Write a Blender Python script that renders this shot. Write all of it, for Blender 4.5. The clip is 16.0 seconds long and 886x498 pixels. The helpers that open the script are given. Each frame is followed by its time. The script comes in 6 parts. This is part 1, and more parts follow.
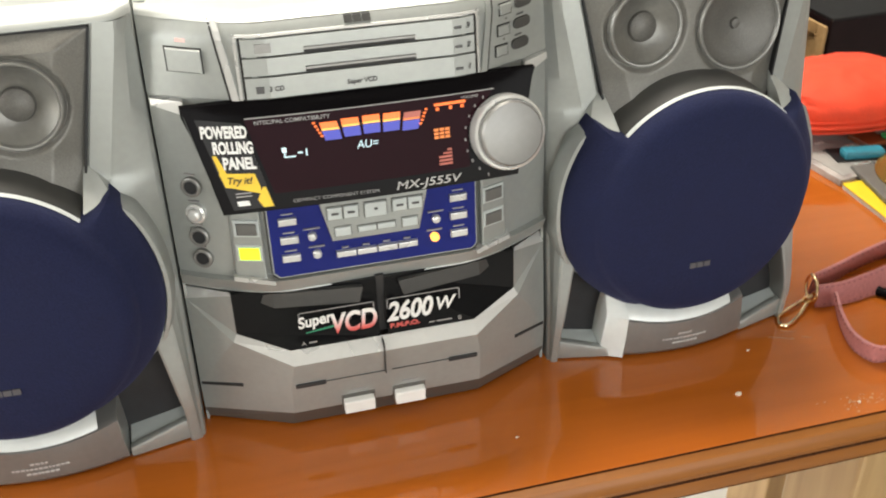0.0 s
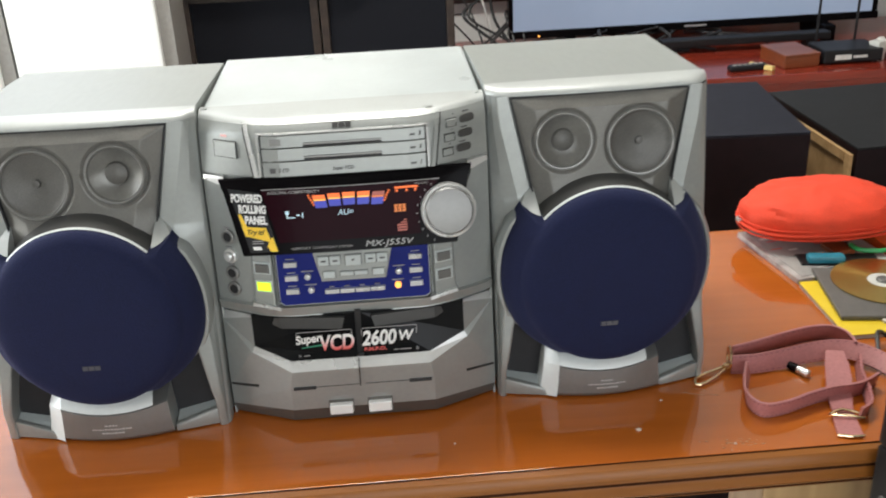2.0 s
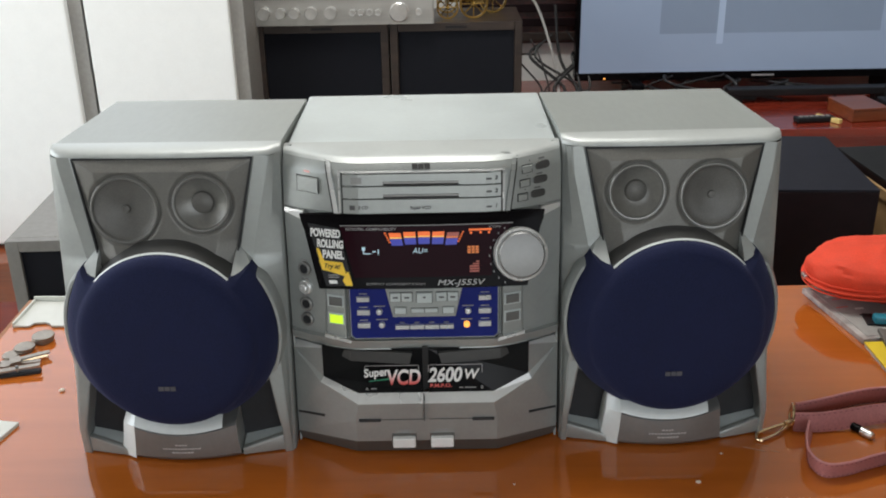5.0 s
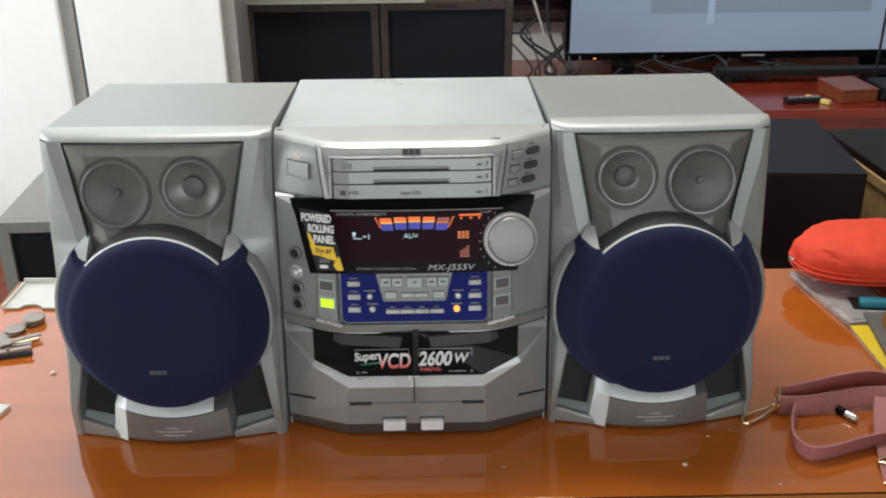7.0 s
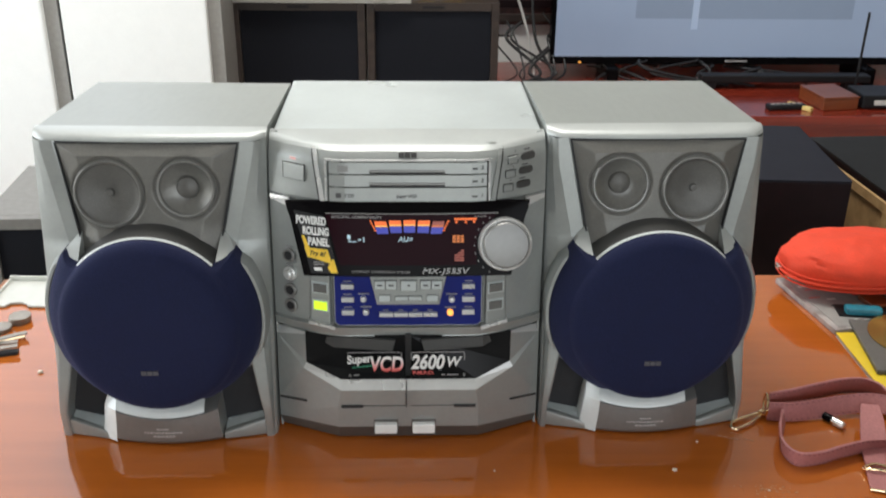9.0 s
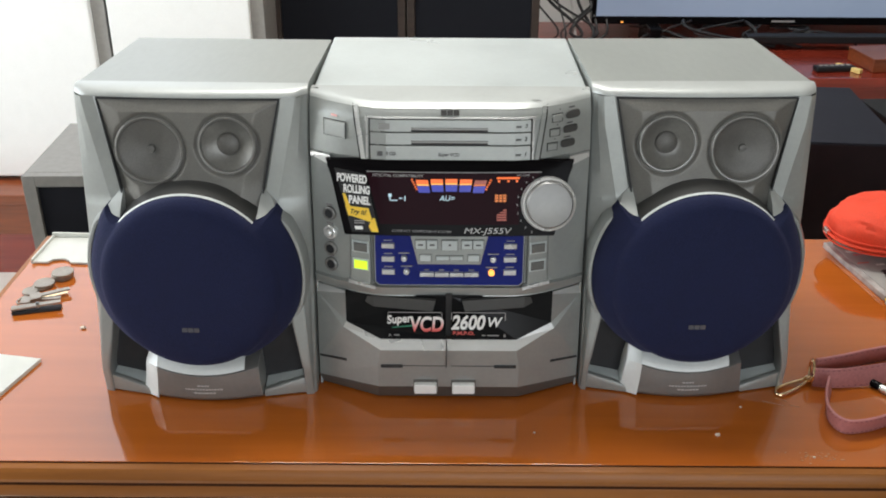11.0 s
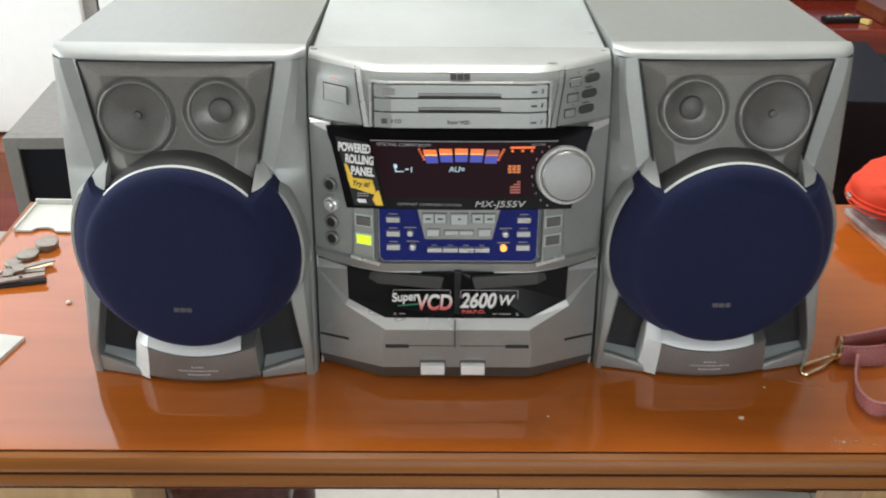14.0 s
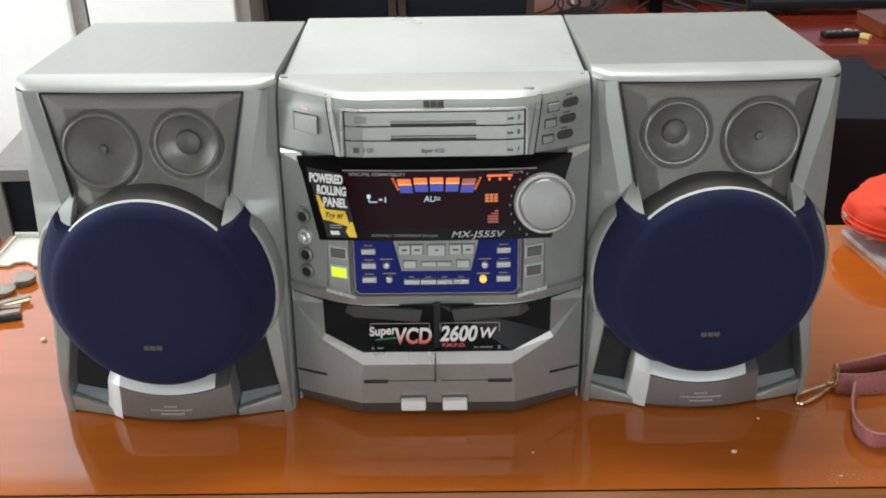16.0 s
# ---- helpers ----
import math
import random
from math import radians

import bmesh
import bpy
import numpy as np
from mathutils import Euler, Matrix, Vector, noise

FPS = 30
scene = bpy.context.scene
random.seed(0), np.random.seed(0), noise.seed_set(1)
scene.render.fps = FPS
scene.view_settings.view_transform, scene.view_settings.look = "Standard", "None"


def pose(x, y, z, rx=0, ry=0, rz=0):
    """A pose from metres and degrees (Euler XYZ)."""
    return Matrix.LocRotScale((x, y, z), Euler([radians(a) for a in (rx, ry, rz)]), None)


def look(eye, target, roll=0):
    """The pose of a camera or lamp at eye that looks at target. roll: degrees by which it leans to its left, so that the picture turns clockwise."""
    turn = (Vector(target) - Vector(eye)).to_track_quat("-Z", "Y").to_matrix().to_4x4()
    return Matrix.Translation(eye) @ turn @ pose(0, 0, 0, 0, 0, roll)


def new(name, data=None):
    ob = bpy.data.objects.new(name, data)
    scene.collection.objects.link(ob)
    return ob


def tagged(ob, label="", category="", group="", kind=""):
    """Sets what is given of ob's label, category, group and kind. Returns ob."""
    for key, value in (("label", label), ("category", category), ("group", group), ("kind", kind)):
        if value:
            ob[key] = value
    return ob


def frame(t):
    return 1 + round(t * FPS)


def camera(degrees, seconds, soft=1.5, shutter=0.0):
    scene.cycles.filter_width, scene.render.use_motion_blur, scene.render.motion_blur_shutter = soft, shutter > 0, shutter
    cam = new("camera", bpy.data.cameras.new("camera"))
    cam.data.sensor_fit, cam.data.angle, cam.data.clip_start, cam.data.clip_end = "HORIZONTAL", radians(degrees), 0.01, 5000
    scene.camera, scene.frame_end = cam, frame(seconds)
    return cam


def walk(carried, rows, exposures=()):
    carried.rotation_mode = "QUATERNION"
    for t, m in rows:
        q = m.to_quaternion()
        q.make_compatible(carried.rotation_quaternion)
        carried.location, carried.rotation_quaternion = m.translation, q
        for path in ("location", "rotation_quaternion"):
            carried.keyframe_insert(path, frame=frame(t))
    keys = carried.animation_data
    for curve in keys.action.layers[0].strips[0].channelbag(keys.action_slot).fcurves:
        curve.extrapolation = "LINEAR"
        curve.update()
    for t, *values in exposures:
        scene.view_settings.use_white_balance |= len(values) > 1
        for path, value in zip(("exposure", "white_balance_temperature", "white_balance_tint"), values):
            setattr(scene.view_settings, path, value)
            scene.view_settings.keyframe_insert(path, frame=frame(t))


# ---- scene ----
cam = camera(48.6, 16.0, soft=1.9, shutter=0.8)
PATH = [
    (0, (-0.099, -0.637, 0.507), (0.321, 0.999, -0.565), -1.1),
    (0.2, (-0.076, -0.656, 0.501), (0.288, 1.011, -0.547), -1.1),
    (0.5, (-0.029, -0.715, 0.535), (0.192, 0.949, -0.551), -1.3),
    (0.8, (0.023, -0.81, 0.507), (0.109, 0.919, -0.49), -3.3),
    (1, (0.042, -0.835, 0.507), (0.046, 0.923, -0.447), -3.7),
    (1.1, (0.028, -0.851, 0.503), (0.046, 0.937, -0.398), -3.3),
    (1.3, (-0.015, -0.865, 0.513), (0.091, 0.943, -0.345), -1.7),
    (1.5, (0.01, -0.868, 0.55), (0.077, 0.934, -0.315), -2.0),
    (2, (0.039, -0.907, 0.574), (0.14, 0.901, -0.276), -2.7),
    (2.5, (0.069, -0.932, 0.563), (0.019, 0.92, -0.19), -4.1),
    (3, (0.022, -0.928, 0.582), (-0.04, 0.928, -0.161), -2.6),
    (3.5, (0.022, -0.927, 0.594), (-0.022, 0.922, -0.168), -2.0),
    (4, (0.021, -0.924, 0.593), (0.028, 0.92, -0.18), -1.2),
    (6.5, (0.016, -0.921, 0.591), (0.009, 0.903, -0.228), -0.6),
    (7, (0.018, -0.923, 0.6), (0.04, 0.897, -0.23), -0.6),
    (7.5, (0.017, -0.925, 0.598), (0.102, 0.892, -0.233), 0.3),
    (8, (0.016, -0.93, 0.598), (0.166, 0.896, -0.203), 0.8),
    (8.5, (0.022, -0.922, 0.603), (0.063, 0.914, -0.19), -0.5),
    (9, (0.002, -0.922, 0.604), (0.069, 0.896, -0.226), 0.7),
    (9.5, (0.003, -0.919, 0.601), (0.065, 0.884, -0.262), 1.3),
    (10, (-0.001, -0.916, 0.595), (0.023, 0.879, -0.285), 1.3),
    (12.5, (-0.005, -0.911, 0.598), (-0.008, 0.869, -0.313), -0.4),
    (13, (-0.012, -0.907, 0.596), (0.015, 0.868, -0.326), -0.1),
    (13.5, (-0.01, -0.885, 0.594), (0.031, 0.87, -0.364), 0.7),
    (14, (-0.018, -0.848, 0.588), (-0.009, 0.89, -0.401), 0.4),
    (14.5, (-0.021, -0.823, 0.584), (-0.01, 0.914, -0.407), -0.2),
    (15, (0.003, -0.812, 0.583), (0.021, 0.926, -0.407), -0.5),
    (15.5, (0.013, -0.812, 0.58), (0.008, 0.937, -0.388), -0.7),
    (16, (0.01, -0.818, 0.583), (0.001, 0.94, -0.371), -0.8),
]
EXPOSURES = [(0.0, 0.78, 7150, 10), (0.5, 0.95, 7000, 10), (0.8, 0.9, 6900, 10), (1.5, 0.5, 6650, 10), (2.0, 0.35, 6600, 10), (3.0, -0.2, 6400, 10), (3.5, -0.3, 6350, 10), (4.2, -0.25, 6400, 10), (6.5, -0.1, 6500, 10), (9.0, 0.06, 6500, 10), (16.0, 0.12, 6550, 10)]
walk(cam, [(t, look(eye, target, roll)) for t, eye, target, roll in PATH], EXPOSURES)

# ---- light ----
world = bpy.data.worlds.new("world")
scene.world = world
world.use_nodes = True
_n = world.node_tree.nodes
_sky = _n.new("ShaderNodeTexSky")
_sky.sky_type, _sky.sun_disc = "NISHITA", False
_sky.sun_elevation, _sky.sun_rotation = radians(45), radians(250)
_n["Background"].inputs["Strength"].default_value = 0.12
world.node_tree.links.new(_sky.outputs["Color"], _n["Background"].inputs["Color"])


def area(name, m, sx, sy, watts, colour):
    d = bpy.data.lights.new(name, "AREA")
    d.shape, d.size, d.size_y, d.energy, d.color = "RECTANGLE", sx, sy, watts, colour
    ob = new(name, d)
    ob.matrix_world = m
    return ob


# daylight through the side window, the window behind the camera and the far window; overhead fill added, no fixture
area("window_light_side", look((-2.28, 0.1, 0.75), (0, 0.1, 0.35)), 2.2, 1.5, 41, (0.95, 0.98, 1.0))
area("window_light_back", look((0.6, -2.88, 0.75), (0.3, 0, 0.3)), 2.4, 1.4, 30, (0.96, 0.98, 1.0))
area("window_light_far", look((-1.50, 2.66, 1.625), (-1.50, 0, 1.625)), 1.38, 1.73, 16, (0.96, 0.98, 1.0))
area("overhead_fill_lamp", look((-0.1, 0.9, 2.5), (-0.1, 0.9, 0)), 1.3, 0.5, 50, (1.0, 0.97, 0.92))


# ---- materials ----
def material(name, colour, rough=0.5, metal=0.0, grain=0.08, scale=60.0, bump=0.05, coat=0.0, stretch=(1, 1, 1), stain=0.06, emit=0.0, gloss=0.5):
    m = bpy.data.materials.new(name)
    m.use_nodes = True
    nt = m.node_tree
    n, link = nt.nodes, nt.links.new
    b = n["Principled BSDF"]
    b.inputs["Roughness"].default_value, b.inputs["Metallic"].default_value = rough, metal
    b.inputs["Coat Weight"].default_value, b.inputs["Coat Roughness"].default_value = coat, 0.08
    b.inputs["Specular IOR Level"].default_value = gloss
    tc, mp = n.new("ShaderNodeTexCoord"), n.new("ShaderNodeMapping")
    mp.inputs["Scale"].default_value = stretch
    link(tc.outputs["Object"], mp.inputs["Vector"])
    fine, broad = n.new("ShaderNodeTexNoise"), n.new("ShaderNodeTexNoise")
    fine.inputs["Scale"].default_value, fine.inputs["Detail"].default_value = scale, 4
    broad.inputs["Scale"].default_value, broad.inputs["Detail"].default_value = scale * 0.08, 3
    link(mp.outputs["Vector"], fine.inputs["Vector"]), link(mp.outputs["Vector"], broad.inputs["Vector"])
    c = Vector(colour[:3])
    cols = []
    for tex, amount in ((fine, grain), (broad, stain)):
        r = n.new("ShaderNodeMapRange")
        r.inputs["From Min"].default_value, r.inputs["From Max"].default_value = 0.3, 0.7
        r.inputs["To Min"].default_value, r.inputs["To Max"].default_value = 1 - amount, 1 + amount
        link(tex.outputs["Fac"], r.inputs["Value"])
        cols.append(r)
    mul = n.new("ShaderNodeMath")
    mul.operation = "MULTIPLY"
    link(cols[0].outputs["Result"], mul.inputs[0]), link(cols[1].outputs["Result"], mul.inputs[1])
    vm = n.new("ShaderNodeVectorMath")
    vm.operation = "SCALE"
    vm.inputs[0].default_value = c
    link(mul.outputs["Value"], vm.inputs["Scale"])
    link(vm.outputs["Vector"], b.inputs["Base Color"])
    rr = n.new("ShaderNodeMapRange")
    rr.inputs["To Min"].default_value, rr.inputs["To Max"].default_value = max(rough - 0.06, 0.02), min(rough + 0.06, 1)
    link(broad.outputs["Fac"], rr.inputs["Value"]), link(rr.outputs["Result"], b.inputs["Roughness"])
    if bump:
        bp = n.new("ShaderNodeBump")
        bp.inputs["Strength"].default_value, bp.inputs["Distance"].default_value = bump, 0.0015
        link(fine.outputs["Fac"], bp.inputs["Height"]), link(bp.outputs["Normal"], b.inputs["Normal"])
    if emit:
        b.inputs["Emission Color"].default_value, b.inputs["Emission Strength"].default_value = (*c, 1), emit
    return m


def wood(name, dark, light, rough=0.3, coat=0.0, scale=9.0, stretch=(0.35, 6, 6), relief=0.02):
    m = material(name, light, rough, 0, 0.1, 40, relief, coat, stretch)
    nt = m.node_tree
    n, link = nt.nodes, nt.links.new
    b = n["Principled BSDF"]
    tc, mp, nz, ramp = n.new("ShaderNodeTexCoord"), n.new("ShaderNodeMapping"), n.new("ShaderNodeTexNoise"), n.new("ShaderNodeValToRGB")
    mp.inputs["Scale"].default_value = stretch
    nz.inputs["Scale"].default_value, nz.inputs["Detail"].default_value, nz.inputs["Distortion"].default_value = scale, 6, 0.6
    ramp.color_ramp.elements[0].position, ramp.color_ramp.elements[1].position = 0.32, 0.7
    ramp.color_ramp.elements[0].color, ramp.color_ramp.elements[1].color = (*dark, 1), (*light, 1)
    link(tc.outputs["Object"], mp.inputs["Vector"]), link(mp.outputs["Vector"], nz.inputs["Vector"])
    link(nz.outputs["Fac"], ramp.inputs["Fac"]), link(ramp.outputs["Color"], b.inputs["Base Color"])
    return m


SILVER = material("silver_plastic", (0.335, 0.355, 0.342), 0.38, 0.4, 0.03, 220, 0.02)
SILVER_DARK = material("dull_silver_plastic", (0.23, 0.23, 0.222), 0.4, 0.5, 0.03, 220, 0.02)
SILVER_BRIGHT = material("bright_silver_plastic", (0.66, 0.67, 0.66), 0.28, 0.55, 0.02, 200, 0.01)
SILVER_TOP = material("pale_painted_metal", (0.53, 0.58, 0.575), 0.3, 0.2, 0.02, 180, 0.02)
# silver made paler: light on upward-facing lips and shoulders is in the colour
LIP_LIT = material("lit_silver_lip", (0.46, 0.485, 0.47), 0.42, 0.3, 0.02, 200, 0.01)
VINYL = material("grey_vinyl", (0.29, 0.31, 0.292), 0.42, 0.1, 0.03, 160, 0.03, stretch=(1, 0.3, 1), stain=0.02)
GRILLE_GREY = material("grey_metal_mesh", (0.155, 0.153, 0.140), 0.42, 0.4, 0.12, 900, 0.15)
CONE_GREY = material("grey_cone", (0.165, 0.164, 0.152), 0.35, 0.5, 0.08, 300, 0.05)
RING_GREY = material("pale_ring", (0.23, 0.23, 0.218), 0.32, 0.5, 0.05, 300, 0.03)
BLUE_CLOTH = material("navy_cloth", (0.011, 0.0145, 0.046), 0.9, 0, 0.15, 700, 0.4, gloss=0.2)
BLACK_GLOSS = material("black_gloss_plastic", (0.004, 0.0035, 0.004), 0.2, 0, 0.05, 90, 0.0, gloss=0.05)
BLACK_MATT = material("black_plastic", (0.012, 0.012, 0.013), 0.45, 0, 0.1, 120, 0.05, gloss=0.3)
DARK_HOLE = material("dark_recess", (0.022, 0.023, 0.025), 0.6, 0, 0.1, 120, 0.02, gloss=0.3)
WINDOW_TINT = material("maroon_display_window", (0.017, 0.0035, 0.0065), 0.15, 0, 0.05, 60, 0.0, gloss=0.03)
SMOKE = material("smoked_window", (0.006, 0.0063, 0.007), 0.14, 0, 0.05, 60, 0.0, gloss=0.14)
BLUE_PLATE = material("blue_plate", (0.008, 0.016, 0.16), 0.35, 0.0, 0.04, 120, 0.01, gloss=0.2)
SEAM = material("dark_seam", (0.02, 0.02, 0.02), 0.7, 0, 0.05, 80, 0)
BTN_GREY = material("grey_button", (0.14, 0.14, 0.132), 0.4, 0.2, 0.04, 160, 0.01)
BTN_DARK = material("dark_grey_button", (0.055, 0.055, 0.053), 0.4, 0.1, 0.04, 160, 0.01)
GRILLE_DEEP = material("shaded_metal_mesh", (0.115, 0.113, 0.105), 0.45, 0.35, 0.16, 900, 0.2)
# near-white silver that carries the light on ledge and chamfer
PALE_LIT = material("pale_lit_plastic", (0.70, 0.74, 0.73), 0.3, 0.12, 0.02, 200, 0.01)
COIN_METAL = material("dull_coin_metal", (0.30, 0.27, 0.23), 0.4, 0.7, 0.12, 300, 0.05)
BADGE = material("dim_badge", (0.11, 0.11, 0.12), 0.4, 0.4, 0.04, 160, 0.01)
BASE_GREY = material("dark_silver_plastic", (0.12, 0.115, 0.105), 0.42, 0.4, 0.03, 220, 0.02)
WHITE_BUTTON = material("white_plastic_button", (0.80, 0.80, 0.77), 0.35, 0, 0.02, 160, 0.01)
PALE_PRINT = material("pale_print", (0.50, 0.49, 0.48), 0.5, 0, 0.03, 120, 0)
WHITE_PRINT = material("white_print", (0.80, 0.80, 0.78), 0.5, 0, 0.03, 120, 0)
GREY_PRINT = material("grey_print", (0.32, 0.31, 0.31), 0.5, 0, 0.03, 120, 0)
DARK_PRINT = material("dark_grey_print", (0.07, 0.07, 0.072), 0.5, 0, 0.03, 120, 0)
FADE_PRINT = material("white_to_red_print", (0.8, 0.8, 0.78), 0.5, 0, 0.03, 120, 0)
_n, _l = FADE_PRINT.node_tree.nodes, FADE_PRINT.node_tree.links.new
_g, _x, _r = _n.new("ShaderNodeNewGeometry"), _n.new("ShaderNodeSeparateXYZ"), _n.new("ShaderNodeMapRange")
_r.inputs["From Min"].default_value, _r.inputs["From Max"].default_value = 0.0860, 0.0985
_c = _n.new("ShaderNodeValToRGB")
_c.color_ramp.elements[0].color, _c.color_ramp.elements[1].color = (0.72, 0.10, 0.09, 1), (0.80, 0.78, 0.76, 1)
_l(_g.outputs["Position"], _x.inputs["Vector"]), _l(_x.outputs["Z"], _r.inputs["Value"]), _l(_r.outputs["Result"], _c.inputs["Fac"])
_l(_c.outputs["Color"], _n["Principled BSDF"].inputs["Base Color"])
RED_PRINT = material("red_print", (0.62, 0.10, 0.09), 0.5, 0, 0.03, 120, 0)
PINK_PRINT = material("pale_red_print", (0.80, 0.45, 0.42), 0.5, 0, 0.03, 120, 0)
BLUE_CLOTH.node_tree.nodes["Principled BSDF"].inputs["Sheen Weight"].default_value = 0.09
BLUE_CLOTH.node_tree.nodes["Principled BSDF"].inputs["Sheen Tint"].default_value = (0.45, 0.5, 0.9, 1)
GREEN_PRINT = material("green_print", (0.02, 0.22, 0.12), 0.5, 0, 0.03, 120, 0)
YELLOW_PRINT = material("yellow_print", (0.85, 0.55, 0.03), 0.45, 0, 0.03, 120, 0)
LIT_GREEN = material("lit_green", (0.60, 0.92, 0.03), 0.4, 0, 0.02, 80, 0, emit=0.75)
LIT_ORANGE = material("lit_orange", (1.0, 0.17, 0.015), 0.4, 0, 0.02, 80, 0, emit=0.32)
LIT_AMBER = material("lit_amber", (1.0, 0.42, 0.08), 0.4, 0, 0.02, 80, 0, emit=1.2)
LIT_YELLOW = material("lit_yellow", (1.0, 0.50, 0.08), 0.4, 0, 0.02, 80, 0, emit=0.30)
LIT_BLUE = material("lit_blue", (0.03, 0.04, 0.42), 0.4, 0, 0.02, 80, 0, emit=0.22)
LIT_WHITE = material("lit_white", (0.55, 0.75, 0.85), 0.4, 0, 0.02, 80, 0, emit=0.25)
LIT_DIM = material("lit_dim_red", (0.40, 0.09, 0.06), 0.4, 0, 0.02, 80, 0, emit=0.15)
LIT_DIM_ORANGE = material("lit_dim_orange", (0.75, 0.20, 0.03), 0.4, 0, 0.02, 80, 0, emit=0.25)
CHROME = material("polished_steel", (0.72, 0.71, 0.68), 0.28, 0.85, 0.06, 90, 0.02)
GOLD = material("pale_gold", (0.80, 0.60, 0.36), 0.22, 1.0, 0.05, 90, 0.02)
BRASS = material("yellow_brass", (0.42, 0.27, 0.075), 0.28, 1.0, 0.15, 60, 0.05)
TABLE_WOOD = wood("varnished_orange_wood", (0.385, 0.099, 0.0125), (0.435, 0.114, 0.0158), 0.085, 0.0, relief=0.0)
_b = TABLE_WOOD.node_tree.nodes["Principled BSDF"]
TABLE_WOOD.node_tree.links.remove(_b.inputs["Roughness"].links[0])
_b.inputs["Roughness"].default_value, _b.inputs["Specular IOR Level"].default_value = 0.06, 0.72
GROOVE = material("dark_groove", (0.045, 0.014, 0.005), 0.8, 0, 0.1, 60, 0, gloss=0.1)
EDGE_WOOD = wood("moulded_edge_wood", (0.22, 0.076, 0.014), (0.31, 0.112, 0.021), 0.34, 0.0)
EDGE_WOOD.node_tree.nodes["Principled BSDF"].inputs["Specular IOR Level"].default_value = 0.3
PALE_WOOD = wood("pale_wood", (0.42, 0.26, 0.11), (0.58, 0.38, 0.18), 0.4, 0.1, 7, (6, 6, 0.4))
PLY_WOOD = wood("raw_plywood", (0.34, 0.20, 0.08), (0.46, 0.29, 0.13), 0.7, 0, 8)
RED_WOOD = wood("red_lacquered_wood", (0.19, 0.021, 0.011), (0.27, 0.034, 0.016), 0.2, 0.4)
ORANGE_WOOD = wood("orange_wood_block", (0.17, 0.042, 0.014), (0.25, 0.066, 0.021), 0.3, 0.2, 14)
DARK_WOOD = wood("dark_brown_wood", (0.024, 0.016, 0.013), (0.048, 0.032, 0.024), 0.4, 0.1)
MAROON_SIDE = material("maroon_black_side", (0.010, 0.004, 0.005), 0.5, 0, 0.2, 40, 0.05, gloss=0.15)
BLUE_BLACK_TOP = material("blue_black_top", (0.009, 0.010, 0.017), 0.6, 0, 0.15, 60, 0.08, gloss=0.25)
GREY_BLACK_TOP = material("grey_black_top", (0.011, 0.012, 0.013), 0.6, 0, 0.15, 60, 0.08, gloss=0.25)
SPEAKER_CLOTH = material("black_speaker_cloth", (0.009, 0.010, 0.014), 0.9, 0, 0.15, 500, 0.2, gloss=0.2)
WHITE_CLOTH = material("white_speaker_cloth", (0.88, 0.89, 0.87), 0.85, 0, 0.015, 400, 0.08, stain=0.012)
GREY_CASE = material("grey_laminate", (0.33, 0.32, 0.30), 0.5, 0, 0.08, 90, 0.03)
GREY_MID = material("mid_grey_laminate", (0.20, 0.195, 0.18), 0.5, 0, 0.08, 90, 0.03)
GREY_WOOD = material("dark_grey_laminate", (0.12, 0.115, 0.105), 0.5, 0, 0.1, 90, 0.03)
BRUSHED = material("brushed_aluminium", (0.54, 0.53, 0.50), 0.34, 0.7, 0.06, 120, 0.05, stretch=(0.05, 1, 1))
DIAL_GLASS = material("dark_dial_glass", (0.045, 0.052, 0.065), 0.1, 0, 0.1, 30, 0)
# the screen's glow stands in for the room mirrored in it
SCREEN = material("tv_screen", (0.20, 0.25, 0.34), 0.2, 0, 0.03, 3, 0, stain=0.08, emit=0.55)
GLARE_DIM = material("screen_glare_dim", (0.17, 0.215, 0.29), 0.2, 0, 0.03, 3, 0, stain=0.08, emit=0.45)
GLARE_PALE = material("screen_glare_pale", (0.25, 0.31, 0.41), 0.2, 0, 0.03, 3, 0, emit=0.6)
GLARE_WHITE = material("screen_glare_white", (0.8, 0.85, 0.9), 0.2, 0, 0.03, 3, 0, emit=0.8)
WHITE_PLASTIC = material("white_plastic", (0.60, 0.61, 0.56), 0.4, 0, 0.04, 60, 0.02)
WHITE_PAINT = material("white_wall_paint", (0.80, 0.80, 0.78), 0.7, 0, 0.02, 30, 0.05)
TAN_PAINT = material("tan_wall_paint", (0.30, 0.27, 0.23), 0.7, 0, 0.03, 30, 0.05)
CEIL_PAINT = material("white_ceiling_paint", (0.82, 0.82, 0.80), 0.8, 0, 0.02, 30, 0.05)
TILE = material("pale_floor_tile", (0.62, 0.61, 0.57), 0.18, 0, 0.03, 25, 0.01, 0.2)
GROUT = material("tile_joint", (0.32, 0.31, 0.29), 0.8, 0, 0.1, 60, 0.05)
ROSE_DARK = material("rose_thread", (0.24, 0.088, 0.092), 0.8, 0, 0.05, 300, 0)
ROSE_LEATHER = material("dusty_rose_leather", (0.42, 0.165, 0.16), 0.5, 0, 0.1, 350, 0.15)
RED_CLOTH = material("orange_red_cloth", (0.74, 0.056, 0.018), 0.75, 0, 0.08, 500, 0.2)
YELLOW_PAPER = material("yellow_cover", (0.80, 0.58, 0.03), 0.4, 0, 0.05, 40, 0.02)
ORANGE_PAPER = material("orange_cover", (0.80, 0.16, 0.03), 0.35, 0, 0.05, 40, 0.02)
TEAL_PLASTIC = material("teal_plastic", (0.02, 0.22, 0.30), 0.35, 0, 0.1, 60, 0.02)
GREEN_PLASTIC = material("green_plastic", (0.02, 0.30, 0.08), 0.4, 0, 0.1, 60, 0.02)
